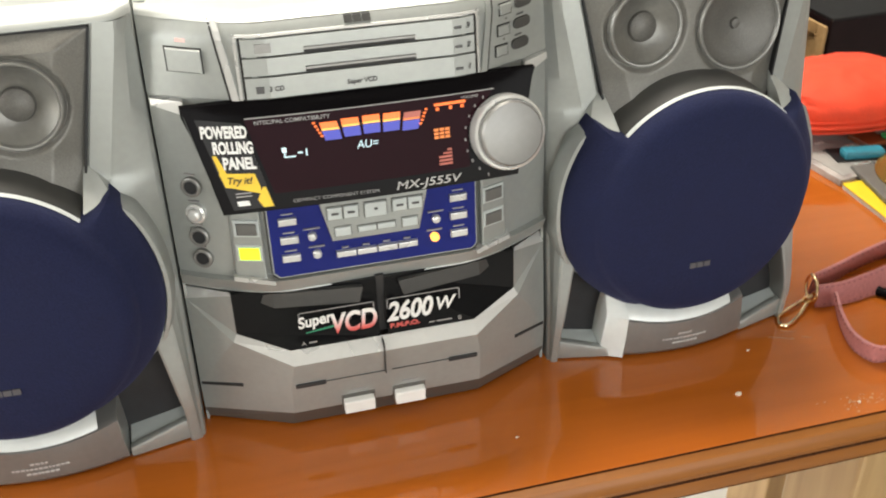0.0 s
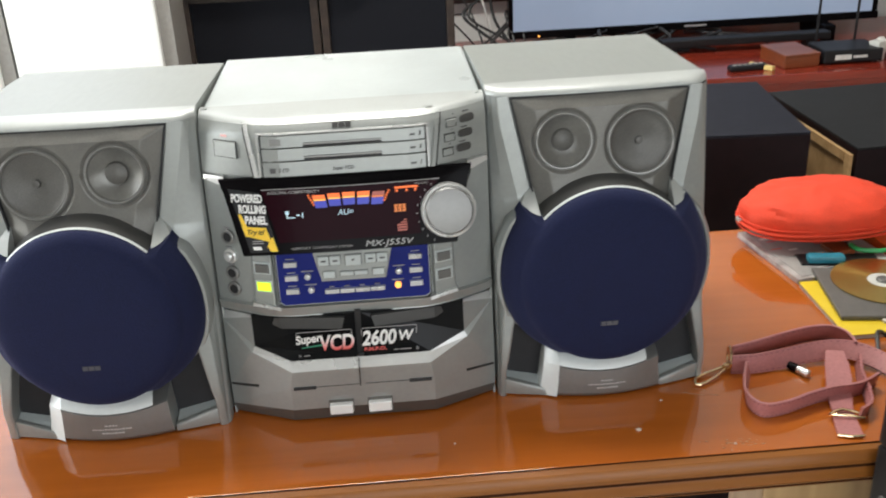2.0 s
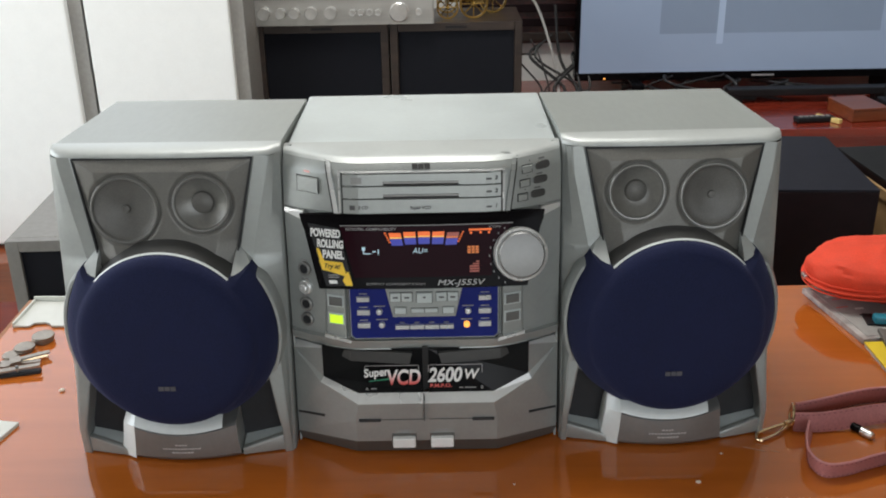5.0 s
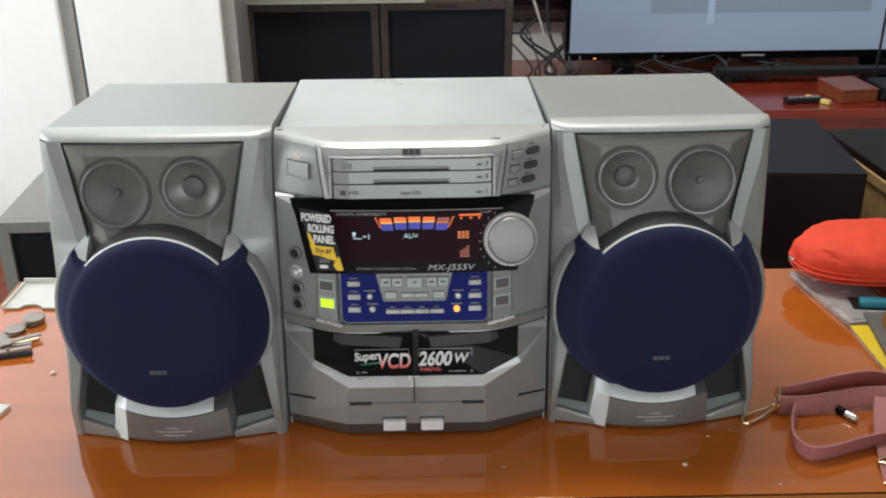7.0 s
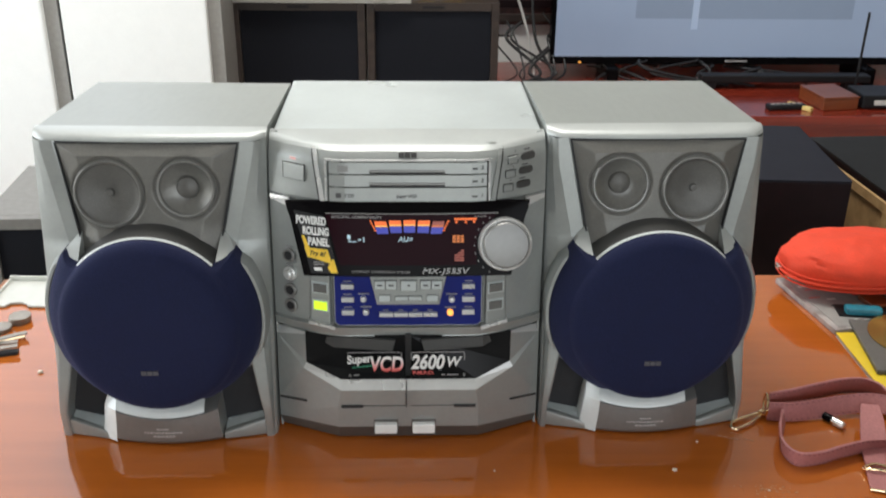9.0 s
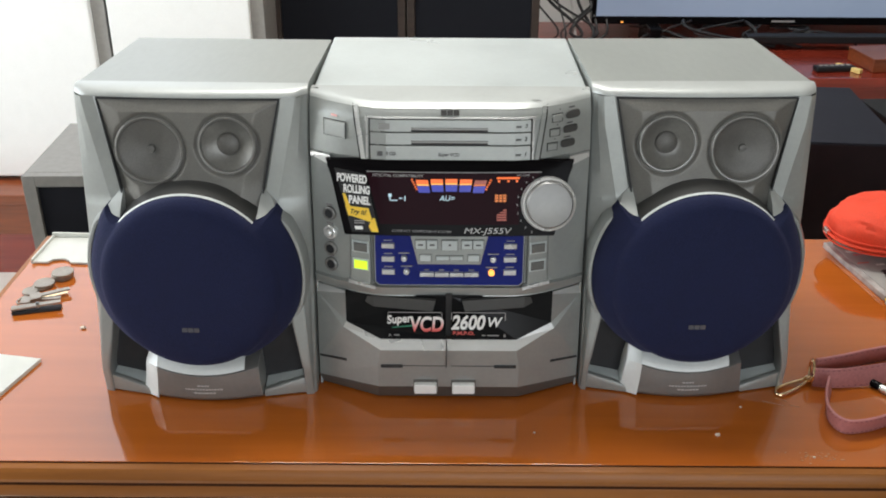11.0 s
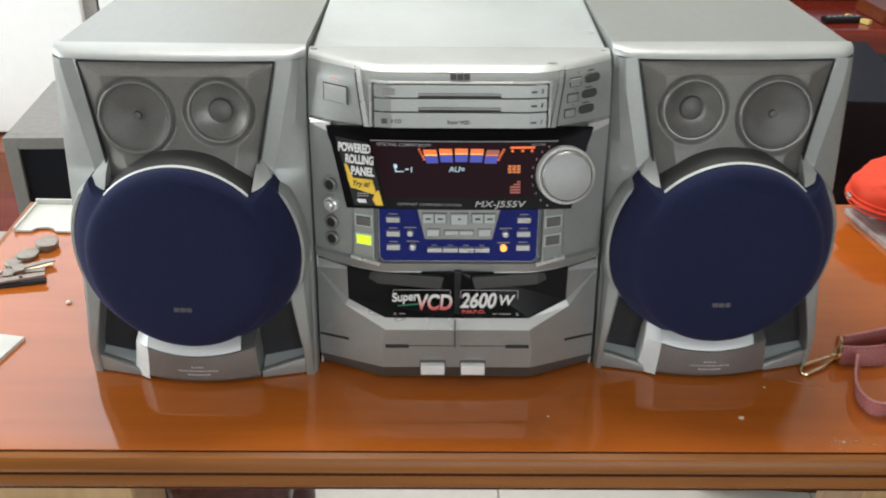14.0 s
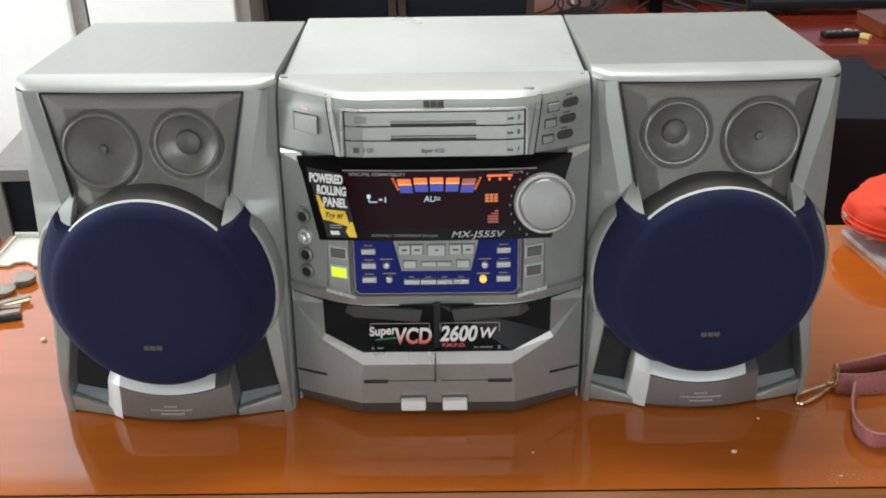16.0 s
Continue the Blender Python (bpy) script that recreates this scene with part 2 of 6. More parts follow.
CLEAR_CASE = material("clear_grey_case", (0.42, 0.40, 0.38), 0.12, 0, 0.35, 45, 0.05, 0.4)
PAPER = material("printed_paper", (0.66, 0.66, 0.62), 0.55, 0, 0.1, 90, 0.02)
CABLE_BLACK = material("black_cable", (0.015, 0.015, 0.016), 0.45, 0, 0.1, 60, 0)
CABLE_WHITE = material("white_cable", (0.60, 0.60, 0.58), 0.4, 0, 0.05, 60, 0)
CRUMB = material("pale_crumb", (0.72, 0.62, 0.50), 0.8, 0, 0.2, 600, 0.2)
SCUFF = material("pale_scuff", (0.42, 0.21, 0.10), 0.8, 0, 0.2, 600, 0.2)
DISC_GOLD = material("gold_disc", (0.46, 0.33, 0.09), 0.26, 0.9, 0.04, 40, 0.0)
_n, _l = DISC_GOLD.node_tree.nodes, DISC_GOLD.node_tree.links.new
_t = _n.new("ShaderNodeTangent")
_t.direction_type, _t.axis = "RADIAL", "Z"
_l(_t.outputs["Tangent"], _n["Principled BSDF"].inputs["Tangent"])
_n["Principled BSDF"].inputs["Anisotropic"].default_value = 0.85
CARVED = material("dark_carved_wood", (0.06, 0.018, 0.015), 0.35, 0, 0.5, 60, 0.6)


# ---- building ----
def part(name, bm, mat, parent=None, label="", smooth=False, sharp=32):
    me = bpy.data.meshes.new(name)
    bmesh.ops.recalc_face_normals(bm, faces=bm.faces)
    if any(e.is_boundary for e in bm.edges) and sum(f.normal.y * f.calc_area() for f in bm.faces) > 0:
        bmesh.ops.reverse_faces(bm, faces=bm.faces)
    if smooth:
        for f in bm.faces:
            f.smooth = True
        for e in bm.edges:
            if len(e.link_faces) == 2 and e.calc_face_angle(0) > radians(sharp):
                e.smooth = False
    bm.to_mesh(me)
    bm.free()
    me.materials.append(mat)
    ob = new(name, me)
    ob.parent = parent
    if label:
        ob["label"] = label
    return ob


def thing(name, m, label, category, group="", kind=""):
    ob = new(name)
    ob.empty_display_size = 0.05
    ob.matrix_world = m
    return tagged(ob, label, category, group, kind)


def add_box(bm, x0, x1, y0, y1, z0, z1, bevel=0.0, seg=2):
    vs = [bm.verts.new((x, y, z)) for z in (z0, z1) for x, y in ((x0, y0), (x1, y0), (x1, y1), (x0, y1))]
    fs = [bm.faces.new([vs[i] for i in f]) for f in ((3, 2, 1, 0), (4, 5, 6, 7), (0, 1, 5, 4), (1, 2, 6, 5), (2, 3, 7, 6), (3, 0, 4, 7))]
    if bevel:
        bmesh.ops.bevel(bm, geom=list({e for f in fs for e in f.edges}), offset=bevel, segments=seg, affect="EDGES", profile=0.6)
    return bm


def boxed(x0, x1, y0, y1, z0, z1, bevel=0.0, seg=2):
    return add_box(bmesh.new(), x0, x1, y0, y1, z0, z1, bevel, seg)


def add_prism(bm, front, back):
    """A solid between two rings of points of equal count."""
    a, b = [bm.verts.new(p) for p in front], [bm.verts.new(p) for p in back]
    bm.faces.new(a), bm.faces.new(b[::-1])
    for i in range(len(a)):
        j = (i + 1) % len(a)
        bm.faces.new((a[i], b[i], b[j], a[j]))
    return bm


def add_loft(bm, rows, closed=False, cap=False):
    grid = [[bm.verts.new(p) for p in row] for row in rows]
    n = len(grid[0])
    for a, b in zip(grid, grid[1:]):
        for i in range(n if closed else n - 1):
            j = (i + 1) % n
            bm.faces.new((a[i], a[j], b[j], b[i]))
    if cap:
        bm.faces.new(grid[0][::-1]), bm.faces.new(grid[-1])
    return bm


def add_lathe(bm, profile, m, n=32, cap=True):
    """Turns (radius, along) pairs about the local z axis of m."""
    rows = []
    for r, a in profile:
        rows.append([m @ Vector((max(r, 1e-5) * math.cos(t), max(r, 1e-5) * math.sin(t), a)) for t in (2 * math.pi * i / n for i in range(n))])
    return add_loft(bm, rows, closed=True, cap=cap)


def lathe(profile, m, n=32, cap=True):
    return add_lathe(bmesh.new(), profile, m, n, cap)


def add_tube(bm, pts, r, n=8):
    pts = [Vector(p) for p in pts]
    rows = []
    for i, p in enumerate(pts):
        d = (pts[min(i + 1, len(pts) - 1)] - pts[max(i - 1, 0)]).normalized()
        side = d.cross(Vector((0, 0, 1)))
        side = side.normalized() if side.length > 1e-4 else Vector((1, 0, 0))
        up = side.cross(d).normalized()
        rows.append([p + r * (math.cos(t) * side + math.sin(t) * up) for t in (2 * math.pi * k / n for k in range(n))])
    return add_loft(bm, rows, closed=True, cap=True)


def spline(pts, steps=8):
    """A smooth line through the points."""
    pts = [Vector(p) for p in pts]
    out = []
    for i in range(len(pts) - 1):
        a, b, c, d = pts[max(i - 1, 0)], pts[i], pts[i + 1], pts[min(i + 2, len(pts) - 1)]
        for k in range(steps):
            t = k / steps
            out.append(0.5 * (2 * b + (c - a) * t + (2 * a - 5 * b + 4 * c - d) * t * t + (3 * b - a - 3 * c + d) * t ** 3))
    out.append(pts[-1])
    return out


def lettering(name, body, size, mat, parent, m, shear=0.0, bold=0.0, width=1.0):
    cu = bpy.data.curves.new(name, "FONT")
    cu.body, cu.size, cu.shear, cu.offset, cu.extrude = body, size, shear, bold, 0.0002
    cu.align_x, cu.align_y = "LEFT", "BOTTOM_BASELINE"
    tmp = bpy.data.objects.new(name, cu)
    me = bpy.data.meshes.new_from_object(tmp)
    bpy.data.objects.remove(tmp)
    bpy.data.curves.remove(cu)
    me.transform(Matrix.Diagonal((width, 1, 1, 1)))
    me.materials.clear()
    me.materials.append(mat)
    ob = new(name, me)
    ob.parent = parent
    ob.matrix_local = m
    return ob


# ---- the room ----
X0, X1, Y0, Y1, ZF, ZC = -2.3, 2.9, -2.9, 2.62, -0.75, 2.6
tagged(part("floor", boxed(X0, X1, Y0, Y1, ZF - 0.1, ZF - 0.004), GROUT), "floor of pale polished tiles with thin grey joints", "floor", kind="structure")
tagged(part("ceiling", boxed(X0, X1, Y0, Y1, ZC, ZC + 0.1), CEIL_PAINT), "plain white painted ceiling", "ceiling", kind="structure")
bm = boxed(X0 - 0.12, X1 + 0.12, Y1, Y1 + 0.12, ZF, 0.75)
add_box(bm, X0 - 0.12, X1 + 0.12, Y1, Y1 + 0.12, 2.5, ZC), add_box(bm, X0 - 0.12, -2.2, Y1, Y1 + 0.12, 0.75, 2.5), add_box(bm, -0.80, X1 + 0.12, Y1, Y1 + 0.12, 0.75, 2.5)
tagged(part("wall_north", bm, WHITE_PAINT), "white painted wall behind the television with a window opening", "wall", kind="structure")
# east and south walls stay unseen; their tan is there to cut bounced light
tagged(part("wall_east", boxed(X1, X1 + 0.12, Y0, Y1, ZF, ZC), TAN_PAINT), "unseen plain wall, made tan to cut the fill light", "wall", kind="structure")
bm = boxed(X0 - 0.12, X0, Y0, Y1, ZF, 0.0)
add_box(bm, X0 - 0.12, X0, Y0, Y1, 1.5, ZC), add_box(bm, X0 - 0.12, X0, Y0, -1.0, 0.0, 1.5), add_box(bm, X0 - 0.12, X0, 1.2, Y1, 0.0, 1.5)
tagged(part("wall_west", bm, WHITE_PAINT), "white painted wall with a wide window opening", "wall", kind="structure")
bm = boxed(X0 - 0.12, X1 + 0.12, Y0 - 0.12, Y0, ZF, 0.05)
add_box(bm, X0 - 0.12, X1 + 0.12, Y0 - 0.12, Y0, 1.45, ZC), add_box(bm, X0 - 0.12, -0.6, Y0 - 0.12, Y0, 0.05, 1.45), add_box(bm, 1.8, X1 + 0.12, Y0 - 0.12, Y0, 0.05, 1.45)
tagged(part("wall_south", bm, TAN_PAINT), "unseen wall with a window opening, made tan to cut the fill light", "wall", kind="structure")

# ---- the table ----
TX0, TX1, TY0, TY1 = -0.549, 0.98, -0.178, 0.309
table = thing("table", pose(0, 0, 0), "long varnished orange-brown wooden table with a moulded edge", "table")
part("tabletop", boxed(TX0, TX1, TY0, TY1, -0.03, 0.0, 0.0003), TABLE_WOOD, table)
PROFILE = ((0.0, -0.0015), (-0.008, -0.0025), (-0.011, -0.006), (-0.0125, -0.012), (-0.011, -0.0165), (-0.0085, -0.018), (-0.0095, -0.021), (-0.0115, -0.026), (-0.0105, -0.033), (-0.006, -0.038), (-0.003, -0.0395), (0.0, -0.046), (0.02, -0.046))
for a, b, nm in (((TX0, TY0), (TX1, TY0), "front"), ((TX0, TY1), (TX0, TY0), "side")):
    rows = []
    for (px, py), corner in ((a, -1), (b, 1)):
        row = []
        for o, z in PROFILE:
            row.append((px + (o if px == TX0 else 0), py + o, z) if nm == "front" else (px + o, py + (o if py == TY0 else 0), z))
        rows.append(row)
    part("edge_moulding", add_loft(bmesh.new(), rows), EDGE_WOOD, table, "grooved brown edge moulding", True)
for z in (-0.0182, -0.0392):
    part("edge_groove", boxed(TX0 - 0.004, TX1, TY0 - (0.0108 if z > -0.03 else 0.0050), TY0 - 0.001, z - 0.0017, z + 0.0017), GROOVE, table, "dark groove in the edge")
part("edge_groove", boxed(TX0, TX1, TY0 - 0.0007, TY0 - 0.0002, -0.006, -0.0004), GROOVE, table, "dark groove in the edge")
for x0, x1, y0, y1 in ((0.394, 0.634, -0.14, -0.05), (-0.447, -0.313, -0.14, -0.05), (0.58, 0.67, 0.20, 0.29), (-0.535, -0.45, 0.20, 0.29)):
    part("leg_panel", boxed(x0, x1, y0, y1, ZF, -0.031, 0.004), PALE_WOOD, table, "pale wooden leg panel")


def crumb(x, y, r):
    bm = bmesh.new()
    bmesh.ops.create_icosphere(bm, subdivisions=2, radius=r)
    for v in bm.verts:
        v.co = Vector((v.co.x * 1.2, v.co.y, v.co.z * 0.7)) * (0.8 + 0.45 * noise.noise(v.co * 500 + Vector((x * 50, y * 50, 0)))) + Vector((x, y, r * 0.45))
    return tagged(part("crumb", bm, CRUMB, smooth=True), "tiny pale crumb on the varnished tabletop", "crumb", "crumbs on the table")


for x, y, r in ((0.265, -0.132, 0.0026), (-0.424, 0.061, 0.0034), (0.300, -0.085, 0.0014), (0.085, -0.130, 0.0011), (0.349, -0.165, 0.0014)):
    crumb(x, y, r)
bm = bmesh.new()
rnd = random.Random(4)
for k in range(45):
    x, y = rnd.gauss(0.352, 0.014), min(-0.158, max(-0.176, rnd.gauss(-0.164, 0.005)))
    s = rnd.uniform(0.0002, 0.0006)
    add_box(bm, x - s * 2, x + s * 2, y - s, y + s, 0.0, s * 0.7)
for x, y, l, w in ((0.325, -0.074, 0.020, 0.0008), (0.340, -0.069, 0.011, 0.0006), (0.352, -0.081, 0.008, 0.0006)):
    add_prism(bm, [(x, y, 0.0), (x + l, y - l * 0.4, 0.0), (x + l, y - l * 0.4 + w, 0.0), (x, y + w, 0.0)], [(x, y, 0.0003), (x + l, y - l * 0.4, 0.0003), (x + l, y - l * 0.4 + w, 0.0003), (x, y + w, 0.0003)])
tagged(part("dust_flakes", bm, SCUFF), "pale scuffs and flakes on the table's front edge", "dust", kind="stuff")


# ---- the stereo: main unit ----
def ease(z, table_):
    for (z0, v0), (z1, v1) in zip(table_, table_[1:]):
        if z <= z1:
            return v0 + (v1 - v0) * max(0, (z - z0)) / (z1 - z0)
    return table_[-1][1]


CENTRE = ((0.0, -0.073), (0.10, -0.071), (0.118, -0.068), (0.135, -0.063), (0.19, -0.059), (0.255, -0.0560), (0.296, -0.0495), (0.303, -0.0435), (0.306, -0.037))
CORNER = ((0.0, -0.047), (0.12, -0.036), (0.25, -0.026), (0.294, -0.014), (0.306, -0.002))


def fy(x, z):
    u = min(abs(x) / 0.135, 1)
    g = 1 if u < 0.45 else 1 - ((u - 0.45) / 0.55) ** 1.6
    c = ease(z, CORNER)
    return c + (ease(z, CENTRE) - c) * g


def py_(x, z):
    """The face of the display panel."""
    return -0.0565 - (0.25 - z) / 0.06 * 0.017 - 0.005 * (1 - (x / 0.115) ** 2)


def plate(pts, proud, deep, f=fy):
    """A solid whose outline in x and z lies on the front f."""
    return add_prism(bmesh.new(), [(x, f(x, z) - proud, z) for x, z in pts], [(x, f(x, z) + deep, z) for x, z in pts])


def rect(x0, x1, z0, z1):
    return [(x0, z0), (x1, z0), (x1, z1), (x0, z1)]


def soft_plate(pts, proud, deep, f=fy, bevel=0.0008):
    bm = plate(pts, proud, deep, f)
    bmesh.ops.recalc_face_normals(bm, faces=bm.faces)
    bm.faces.ensure_lookup_table()
    bmesh.ops.bevel(bm, geom=list(bm.faces[0].edges), offset=bevel, segments=2, affect="EDGES", profile=0.5)
    return bm


def strip(x0, x1, z0, z1, proud, deep, n=10, f=fy):
    """A wide band that follows the bowed front."""
    xs = [x0 + (x1 - x0) * i / n for i in range(n + 1)]
    rows = [[(x, f(x, z1) + deep, z1) for x in xs], [(x, f(x, z1) - proud, z1) for x in xs], [(x, f(x, z0) - proud, z0) for x in xs], [(x, f(x, z0) + deep, z0) for x in xs]]
    return add_loft(bmesh.new(), rows)


def upright(xa0, xa1, za, xb0, xb1, zb, proud, n=10, f=fy):
    """A narrow band down the front, from za to zb."""
    rows = []
    for i in range(n + 1):
        t = i / n
        z, p, q = za + (zb - za) * t, xa0 + (xb0 - xa0) * t, xa1 + (xb1 - xa1) * t
        rows.append([(p, f(p, z) + 0.003, z), (p, f(p, z) - proud, z), (q, f(q, z) - proud, z), (q, f(q, z) + 0.003, z)])
    return add_loft(bmesh.new(), rows, closed=True, cap=True)


def facing(x, z, f=fy, proud=0.0006):
    """A pose on the front, letters upright and facing out."""
    e = 0.002
    n = Vector((f(x + e, z) - f(x - e, z), -2 * e, f(x, z + e) - f(x, z - e))).normalized()
    right = Vector((2 * e, f(x + e, z) - f(x - e, z), 0)).normalized()
    up = n.cross(right)
    m = Matrix((right, up, n)).transposed().to_4x4()
    m.translation = Vector((x, f(x, z), z)) + n * proud
    return m


unit = thing("stereo_unit", pose(0, 0, 0), "silver-grey compact stereo with a black display panel and cassette doors", "stereo system")
bm = boxed(-0.1335, 0.1335, 0.0, 0.205, 0.004, 0.3065, 0.003)
part("cabinet", bm, SILVER_TOP, unit, "pale silver painted metal casing")
for x in (-0.10, 0.10):
    for y in (-0.02, 0.17):
        part("foot", lathe(((0.009, 0.0), (0.010, 0.002), (0.010, 0.005)), pose(x, y, 0), 16), BLACK_MATT, unit)
# top lip and upper front
xs = [-0.135 + 0.27 * i / 36 for i in range(37)]
ZS = (0.258, 0.265, 0.275, 0.285, 0.292, 0.296, 0.299, 0.302, 0.3052)
rows = [[(x, 0.012, 0.258) for x in xs]] + [[(x, fy(x, z), z) for x in xs] for z in ZS] 
part("upper_front", add_loft(bmesh.new(), rows), SILVER, unit, smooth=True)
rows = [[(x, fy(x, z) - 0.0002, z + 0.0001) for x in xs] for z in (0.3035, 0.3042, 0.3050, 0.3056)] + [[(x, fy(x, 0.3056) + d, z) for x in xs] for d, z in ((0.0020, 0.3068), (0.0050, 0.3076), (0.0110, 0.3082))] + [[(x, 0.006, 0.3087) for x in xs], [(x, 0.012, 0.3087) for x in xs], [(x, 0.012, 0.3055) for x in xs]]
part("top_lip", add_loft(bmesh.new(), rows), LIP_LIT, unit, "silver rounded top lip, light from above painted in", True)
for s in (-1, 1):
    cap = [(s * 0.135, 0.012, 0.258)] + [(s * 0.135, fy(0.135, z), z) for z in ZS] + [(s * 0.135, 0.006, 0.3085), (s * 0.135, 0.012, 0.3085)]
    part("side_cheek", add_prism(bmesh.new(), cap, [(x - s * 0.002, y, z) for x, y, z in cap]), SILVER, unit)
part("worn_chip", add_prism(bmesh.new(), [(0.0800 + 0.0050 * math.cos(t), fy(0.08, 0.3056) + 0.0052 + 0.0016 * math.sin(t), 0.3079) for t in (2 * math.pi * i / 10 for i in range(10))], [(0.0800 + 0.0044 * math.cos(t), fy(0.08, 0.3056) + 0.0052 + 0.0013 * math.sin(t), 0.3082) for t in (2 * math.pi * i / 10 for i in range(10))]), VINYL, unit, "small worn chip in the lip")
# middle front behind the panel
ZM = (0.118, 0.124, 0.13, 0.14, 0.16, 0.18, 0.20, 0.22, 0.24, 0.2572)
rows = [[(x, 0.012, 0.118) for x in xs]] + [[(x, fy(x, z) + 0.0015, z) for x in xs] for z in ZM] + [[(x, 0.012, 0.2572) for x in xs]]
part("middle_front", add_loft(bmesh.new(), rows), SILVER, unit, smooth=True)
for s in (-1, 1):
    cap = [(s * 0.135, 0.012, 0.0)] + [(s * 0.135, fy(0.135, z) + 0.0015, z) for z in (0.0, 0.06, 0.12, 0.18, 0.2572)] + [(s * 0.135, 0.012, 0.2572)]
    part("side_cheek", add_prism(bmesh.new(), cap, [(x - s * 0.002, y, z) for x, y, z in cap]), SILVER, unit)
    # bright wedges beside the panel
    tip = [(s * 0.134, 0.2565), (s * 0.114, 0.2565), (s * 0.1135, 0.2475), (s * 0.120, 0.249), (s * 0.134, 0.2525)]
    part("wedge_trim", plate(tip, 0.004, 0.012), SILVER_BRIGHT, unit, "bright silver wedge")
    # ridges and grooves that bound the disc trays; left ridge painted brighter for window light
    part("ridge", upright(s * 0.0900, s * 0.0862, 0.3045, s * 0.0835, s * 0.0790, 0.258, 0.0022), SILVER_BRIGHT if s < 0 else SILVER, unit)
    part("groove", upright(s * 0.0918, s * 0.0905, 0.3050, s * 0.0850, s * 0.0838, 0.258, 0.0006), SEAM, unit)
# disc trays
part("tray_bay", strip(-0.0755, 0.0765, 0.2575, 0.2965, 0.0006, 0.004), SEAM, unit, "dark gap round the trays")
part("tray_frame", strip(-0.078, 0.079, 0.2966, 0.2978, 0.0022, 0.004), SILVER_BRIGHT, unit)
for s in (-0.0785, 0.0765):
    part("tray_frame", upright(s, s + 0.0018, 0.2978, s, s + 0.0018, 0.2585, 0.0024), SILVER_BRIGHT, unit)
for i, (z0, z1) in enumerate(((0.2852, 0.2955), (0.2732, 0.2838), (0.2590, 0.2718))):
    tray = part("disc_tray", strip(-0.0742, 0.0748, z0, z1, 0.0026, 0.004), SILVER, unit, "pale silver disc tray front")
    if i < 2:
        part("finger_slot", strip(-0.036, 0.035, z0 - 0.0002, z0 + 0.0022, 0.0031, 0.003), SEAM, tray)
        part("finger_lip", strip(-0.036, 0.035, z0 + 0.0022, z0 + 0.0036, 0.0046, 0.003), SILVER_DARK, tray)
    lettering("tray_number", str(3 - i), 0.0050, DARK_PRINT, tray, facing(0.0685, z0 + 0.0035, proud=0.0034), 0.2, 0.00015)
    part("printed_bar", plate(rect(0.061, 0.066, z0 + 0.004, z0 + 0.0055), 0.0031, 0.001), DARK_PRINT, tray)
    if i == 0:
        part("printed_logo", plate(rect(-0.066, -0.056, z0 + 0.002, z0 + 0.0075), 0.0030, 0.001), SILVER_DARK, tray)
    if i == 2:
        lettering("tray_word", "Super VCD", 0.0042, DARK_PRINT, tray, facing(-0.011, z0 + 0.0032, proud=0.0034), 0.1, 0.0001)
        lettering("tray_word", "3 CD", 0.0042, DARK_PRINT, tray, facing(-0.060, z0 + 0.004, proud=0.0034), 0.1, 0.0001)
        part("printed_bar", plate(rect(-0.068, -0.063, z0 + 0.0035, z0 + 0.0075), 0.0031, 0.001), DARK_PRINT, tray)
for x0 in (-0.0085, -0.0027, 0.0031):
    part("badge_bar", plate(rect(x0, x0 + 0.0052, 0.2992, 0.3030), 0.0016, 0.003), BTN_DARK, unit, "dark raised badge shape")
part("power_button", soft_plate(rect(-0.1195, -0.0985, 0.2745, 0.2885), 0.0034, 0.004), SILVER, unit, "rectangular silver power button")
part("button_rim", plate(rect(-0.1203, -0.0977, 0.2737, 0.2893), 0.0006, 0.004), SEAM, unit)
part("standby_lamp", plate(rect(-0.1125, -0.1065, 0.2925, 0.2943), 0.0008, 0.002), PINK_PRINT, unit, "pale red standby lamp")
for k in range(3):
    xo, zo = 0.1005 - 0.0022 * k, 0.2935 - 0.0128 * k
    part("open_button", soft_plate(rect(xo - 0.0045, xo + 0.0045, zo - 0.003, zo + 0.003), 0.0022, 0.004, bevel=0.0006), SILVER, unit)
    part("button_rim", plate(rect(xo - 0.0053, xo + 0.0053, zo - 0.0038, zo + 0.0038), 0.0005, 0.004), SEAM, unit)
    xo += 0.0155
    oval = [(xo + 0.0072 * math.copysign(abs(math.cos(t)) ** 0.5, math.cos(t)), zo + 0.0012 + 0.0034 * math.copysign(abs(math.sin(t)) ** 0.7, math.sin(t))) for t in (2 * math.pi * i / 16 for i in range(16))]
    part("disc_button", soft_plate(oval, 0.0024, 0.004, bevel=0.0005), BTN_DARK, unit, "dark grey oval button")
    for dx, w in ((-0.013, 0.001), (-0.001, 0.006)):
        part("printed_bar", plate(rect(xo + dx - w / 2, xo + dx + w / 2, zo + 0.006, zo + 0.0071), 0.0004, 0.001), DARK_PRINT, unit)

